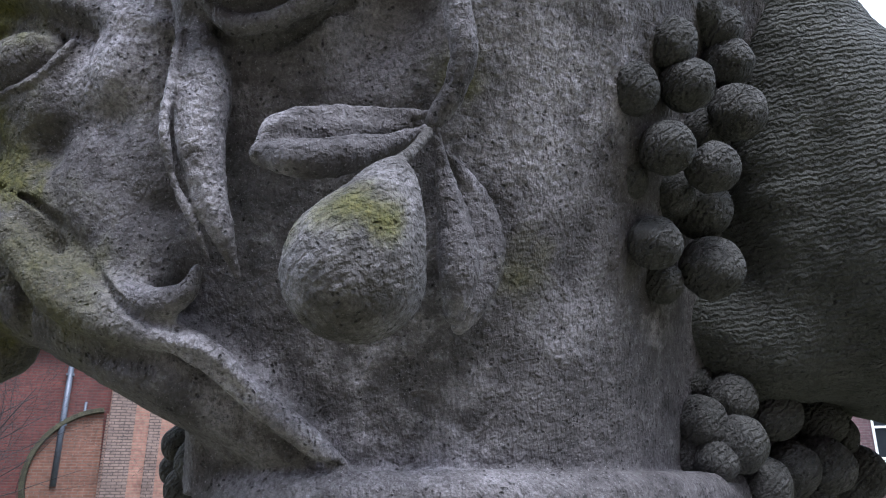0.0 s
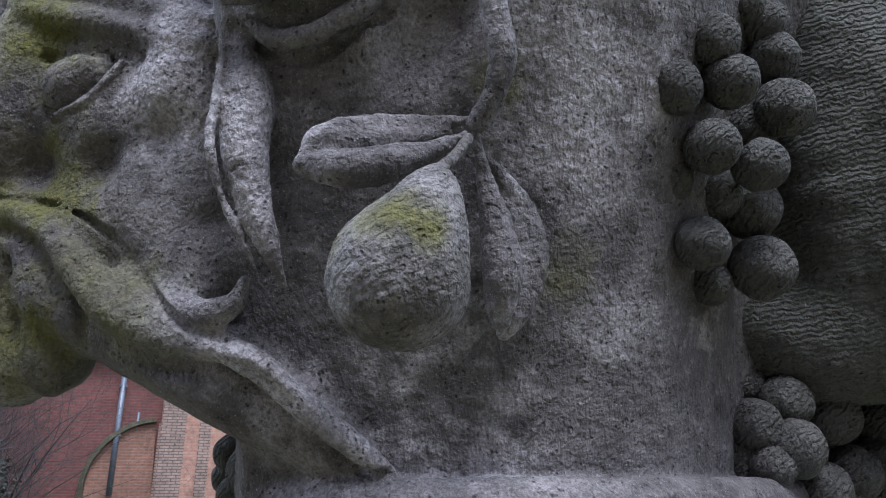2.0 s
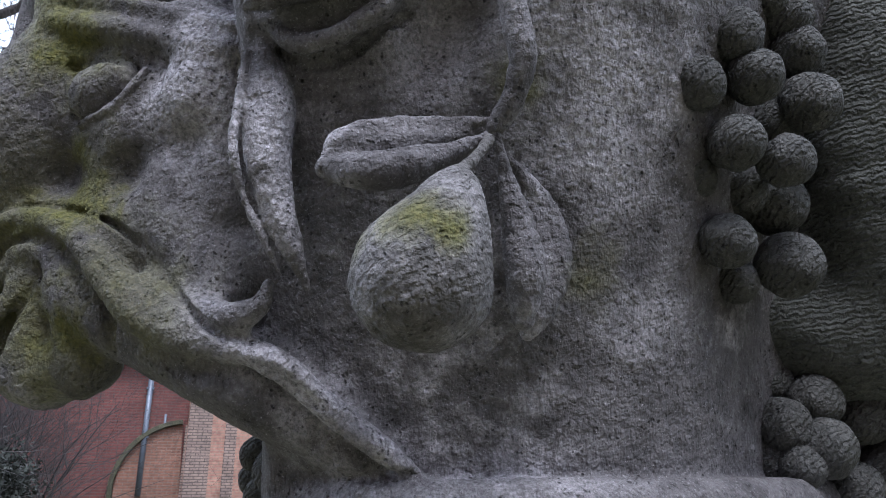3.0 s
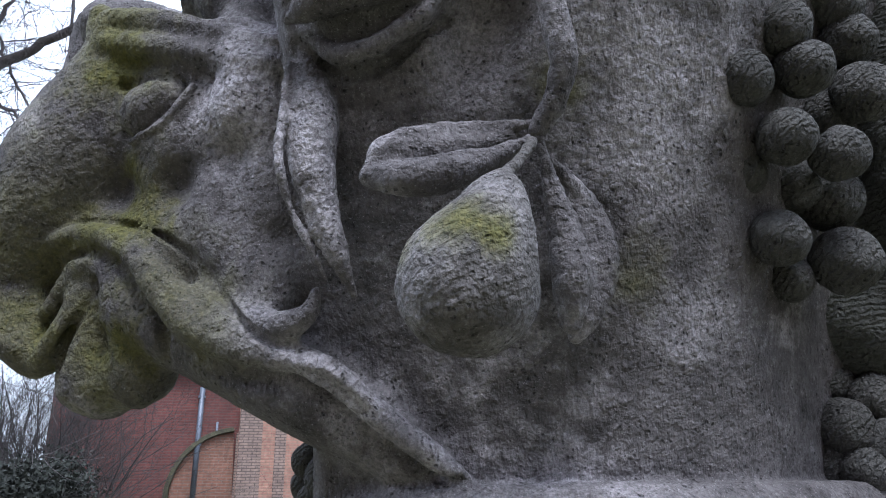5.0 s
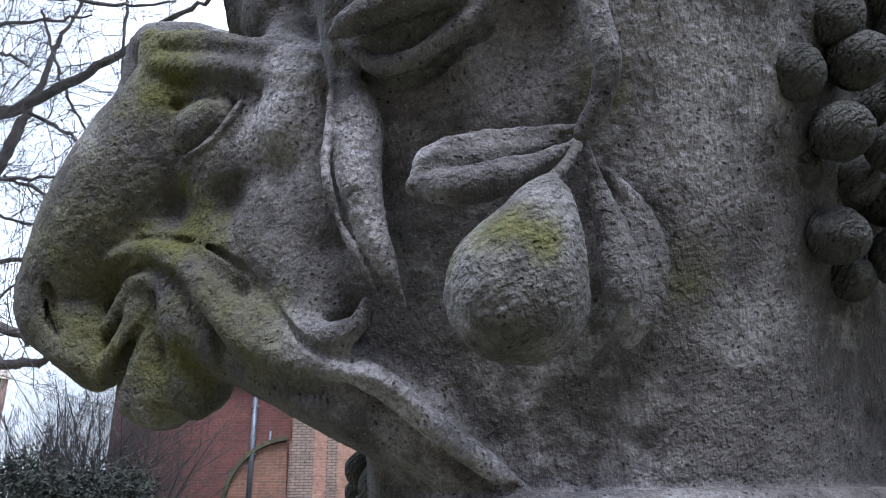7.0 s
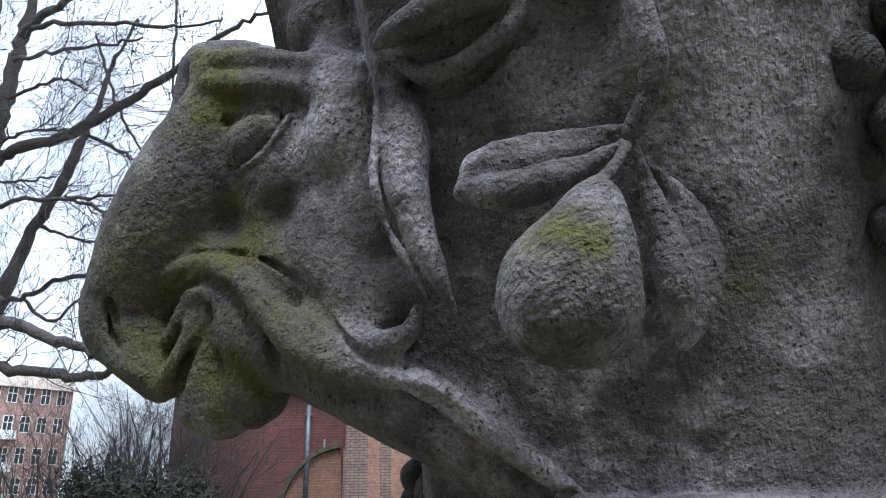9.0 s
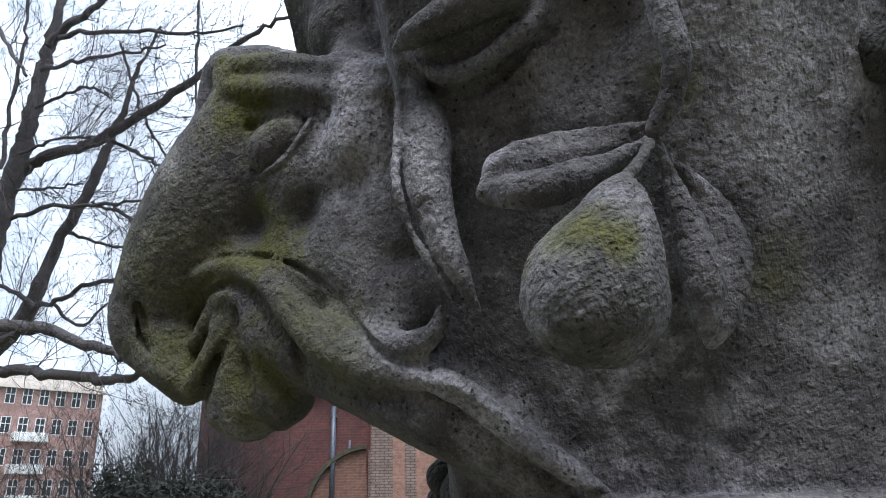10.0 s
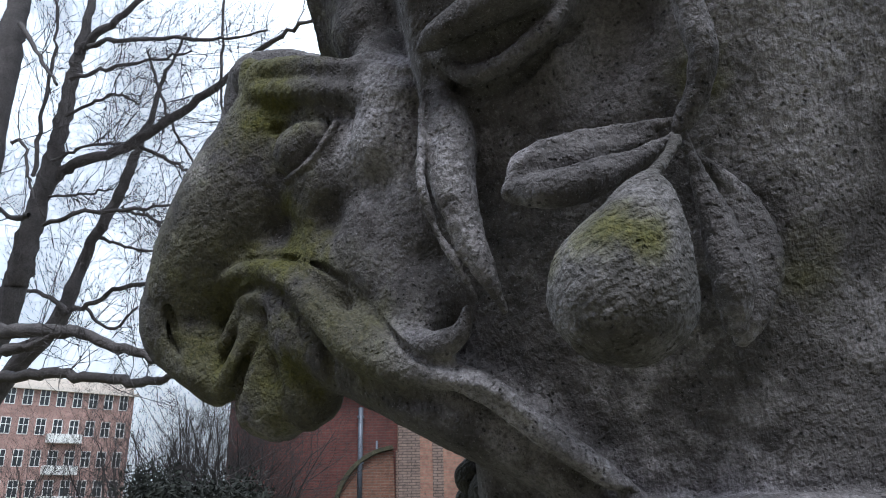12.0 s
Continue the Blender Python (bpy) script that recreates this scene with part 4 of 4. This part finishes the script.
LEANING_LIMBS = [
    [(-8.30, 6.00, 2.28, 0.139), (-7.80, 6.00, 3.16, 0.128), (-7.20, 6.00, 3.72, 0.114), (-6.91, 6.00, 4.49, 0.082), (-6.61, 6.00, 5.03, 0.076), (-6.42, 6.00, 5.49, 0.070), (-6.31, 6.00, 5.90, 0.060), (-6.14, 6.00, 6.30, 0.043), (-6.03, 6.00, 6.77, 0.029), (-5.75, 6.00, 7.38, 0.018)],
    [(-7.05, 6.00, 3.84, 0.040), (-6.70, 6.00, 3.87, 0.033), (-6.30, 6.00, 4.02, 0.033), (-5.69, 6.00, 4.02, 0.026)],
    [(-6.90, 6.10, 3.88, 0.027), (-6.45, 6.10, 3.58, 0.023), (-6.07, 6.10, 3.78, 0.016)],
    [(-6.93, 5.90, 3.80, 0.040), (-7.29, 5.90, 4.02, 0.034), (-7.63, 5.90, 4.13, 0.027), (-8.09, 5.90, 4.08, 0.021)],
    [(-6.84, 6.10, 4.77, 0.028), (-6.32, 6.10, 4.55, 0.020), (-5.71, 6.10, 4.42, 0.013)],
]
LEFT_LIMBS = [
    [(-7.02, 4.60, 1.66, 0.205), (-6.99, 4.60, 3.22, 0.177), (-6.94, 4.60, 4.85, 0.155), (-6.93, 4.60, 5.73, 0.155), (-6.94, 4.60, 6.53, 0.154), (-6.99, 4.60, 7.25, 0.139), (-7.08, 4.60, 8.29, 0.111)],
    [(-6.77, 4.60, 3.25, 0.099), (-6.22, 4.60, 3.19, 0.085), (-5.64, 4.60, 3.17, 0.072), (-5.22, 4.60, 3.09, 0.060), (-4.81, 4.60, 2.93, 0.054), (-4.42, 4.60, 2.81, 0.043), (-3.93, 4.60, 2.65, 0.027)],
    [(-6.83, 4.70, 2.86, 0.076), (-6.25, 4.70, 2.80, 0.064), (-5.67, 4.70, 2.78, 0.056), (-5.12, 4.70, 2.70, 0.052), (-4.60, 4.70, 2.62, 0.046), (-4.25, 4.70, 2.63, 0.033), (-3.91, 4.70, 2.70, 0.019)],
    [(-6.10, 4.60, 3.02, 0.073), (-5.75, 4.60, 3.04, 0.046), (-5.43, 4.60, 3.14, 0.036)],
    [(-6.73, 4.50, 6.78, 0.038), (-6.24, 4.50, 6.13, 0.024), (-5.96, 4.50, 5.78, 0.018)],
    [(-6.47, 4.50, 5.23, 0.021), (-6.30, 4.50, 5.19, 0.020), (-6.12, 4.50, 4.77, 0.017), (-5.98, 4.50, 4.50, 0.011)],
]


class Wood:
    """Collects tapered tubes into one mesh."""

    def __init__(self):
        self.v, self.f, self.count = [], [], 0

    def tube(self, pts, sides):
        p = np.array([q[:3] for q in pts], float)
        r = np.array([q[3] for q in pts])
        d = np.gradient(p, axis=0)
        d /= np.linalg.norm(d, axis=1)[:, None] + 1e-9
        side = np.cross(d, (0.31, 0.2, 0.93))
        side /= np.linalg.norm(side, axis=1)[:, None] + 1e-9
        up = np.cross(side, d)
        a = np.arange(sides) * 2 * math.pi / sides
        ring = p[:, None] + r[:, None, None] * (side[:, None] * np.cos(a)[None, :, None] + up[:, None] * np.sin(a)[None, :, None])
        self.v.append(ring.reshape(-1, 3))
        n = len(p)
        i, j = np.meshgrid(np.arange(n - 1), np.arange(sides), indexing="ij")
        k = (j + 1) % sides
        q = np.stack([i * sides + j, i * sides + k, (i + 1) * sides + k, (i + 1) * sides + j], -1).reshape(-1, 4)
        self.f.append(q + self.count)
        self.count += n * sides

    def mesh(self, name):
        v, f = np.concatenate(self.v), np.concatenate(self.f)
        me = bpy.data.meshes.new(name)
        me.from_pydata(v.tolist(), [], f.tolist())
        me.polygons.foreach_set("use_smooth", np.ones(len(f), bool))
        return me


def twig(wood, rng, at, way, length, r, depth):
    n = 6
    pts = []
    p, d = np.array(at, float), np.array(way, float)
    for i in range(n + 1):
        pts.append((*p, max(r * (1 - 0.75 * i / n), 0.0016)))
        d = d + rng.normal(0, 0.16, 3) + (0, 0, 0.05)
        d /= np.linalg.norm(d)
        p = p + d * length / n
    wood.tube(pts, 4 if r > 0.008 else 3)
    if depth:
        for i in range(rng.integers(3, 6)):
            k = rng.integers(1, n + 1)
            q = np.array(pts[k])
            side = rng.normal(0, 1, 3)
            side -= d * (side @ d)
            side /= np.linalg.norm(side)
            w = d * 0.75 + side * 0.75 + (0, 0, 0.1)
            twig(wood, rng, q[:3], w / np.linalg.norm(w), length * rng.uniform(0.4, 0.7), max(q[3] * 0.65, 0.002), depth - 1)


def tree(limbs, seed, label, per_limb=12):
    rng = np.random.default_rng(seed)
    base = limbs[0][0]
    ob = thing("tree", (base[0], base[1], 0), label, "tree", "bare winter trees")
    off = Matrix.Translation((-base[0], -base[1], 0))
    wood, fine = Wood(), Wood()
    for limb in limbs:
        line = smooth_line(limb, 6)
        line[:, :3] += rng.normal(0, 0.012, (len(line), 3))
        line[:, 3] *= 0.88 + rng.normal(0, 0.04, len(line))
        wood.tube([tuple(q) for q in line], 10 if limb[0][3] > 0.05 else 6)
        for i in range(per_limb):
            k = rng.integers(len(line) // 4, len(line))
            q = line[k]
            along = line[min(k + 1, len(line) - 1)][:3] - line[max(k - 1, 0)][:3]
            along /= np.linalg.norm(along)
            side = rng.normal(0, 1, 3)
            side -= along * (side @ along)
            side /= np.linalg.norm(side)
            w = along * 0.7 + side * 0.8 + (0, 0, 0.25)
            twig(fine, rng, q[:3], w / np.linalg.norm(w), rng.uniform(0.5, 1.4), min(q[3] * 0.4, 0.0055), 2)
    for nm, w in (("trunk", wood), ("crown", fine)):
        piece = part(nm, w.mesh(nm), BARK, ob)
        piece.matrix_local = off
        if nm == "crown":
            tagged(piece, kind="stuff")
    return ob


# trunks reach the ground
for limbs in (MAIN_LIMBS, LEANING_LIMBS, LEFT_LIMBS):
    x, y, z, r = limbs[0][0]
    limbs[0].insert(0, (x - 0.05, y, -0.1, r * 1.25))
tree(MAIN_LIMBS, 3, "bare grey-barked tree with long branches beside the monument", 18)
tree(LEANING_LIMBS, 4, "slim bare tree leaning behind the larger one", 13)
tree(LEFT_LIMBS, 5, "bare tree with heavy low limbs", 11)


def shrub(at, height, spread, seed, stems=26, lean=0.0):
    rng = np.random.default_rng(seed)
    ob = thing("shrub", (at[0], at[1], 0), "dark leafless shrub of thin tangled twigs", "shrub", "shrubs")
    wood = Wood()
    for i in range(stems):
        a = rng.uniform(0, 2 * math.pi)
        way = np.array([math.cos(a) * rng.uniform(0.1, 0.6) + lean, math.sin(a) * rng.uniform(0.1, 0.6), 1.0])
        twig(wood, rng, (rng.normal(0, spread * 0.35), rng.normal(0, spread * 0.35), -0.05), way / np.linalg.norm(way), height * rng.uniform(0.6, 1.0), 0.03, 3)
    tagged(part("crown", wood.mesh("crown"), HEDGE, ob), kind="stuff")


for i, (x, y, h, s, stems) in enumerate(((-10.6, 12.2, 3.4, 1.4, 46), (-12.4, 11.4, 2.2, 1.6, 16), (-9.7, 13.2, 4.0, 1.1, 34), (-14.5, 11.5, 2.6, 1.8, 14), (-16.5, 14.5, 3.6, 2.0, 12), (-11.4, 13.6, 2.4, 1.4, 46), (-13.2, 16.2, 5.2, 1.5, 40))):
    shrub((x, y), h, s, 11 + i, stems)


def evergreen(at, radius, height, seed, leaves=9000):
    """A dense dark bush: a few stems under a ragged mass of small leaves."""
    rng = np.random.default_rng(seed)
    ob = thing("bush", (at[0], at[1], 0), "dense dark evergreen bush of small leaves", "bush", "bushes")
    wood = Wood()
    for i in range(9):
        a = rng.uniform(0, 2 * math.pi)
        way = np.array([0.4 * math.cos(a), 0.4 * math.sin(a), 1.0])
        twig(wood, rng, (rng.normal(0, 0.12), rng.normal(0, 0.12), -0.05), way / np.linalg.norm(way), height * 0.8, 0.03, 1)
    part("stem", wood.mesh("stem"), HEDGE, ob)
    clump = rng.normal(0, 1, (60, 3))
    clump /= np.linalg.norm(clump, axis=1)[:, None]
    clump = clump * rng.uniform(0.5, 0.95, (60, 1)) * (radius, radius, height / 2) + (0, 0, height / 2)
    c = clump[rng.integers(0, 60, leaves)] + rng.normal(0, 0.16, (leaves, 3))
    c[:, 2] = np.maximum(c[:, 2], 0.03)
    u, w = rng.normal(0, 1, (leaves, 3)), rng.normal(0, 1, (leaves, 3))
    u /= np.linalg.norm(u, axis=1)[:, None]
    w -= u * (u * w).sum(1)[:, None]
    w /= np.linalg.norm(w, axis=1)[:, None]
    v = np.stack([c - u * 0.05, c + w * 0.022, c + u * 0.05, c - w * 0.022], 1).reshape(-1, 3)
    me = bpy.data.meshes.new("foliage")
    me.from_pydata(v.tolist(), [], np.arange(leaves * 4).reshape(-1, 4).tolist())
    tagged(part("foliage", me, LEAF, ob, "small dark green leaves"), kind="stuff")


evergreen((-9.0, 10.3), 0.9, 2.3, 31)
evergreen((-8.4, 10.9), 0.9, 2.1, 32)
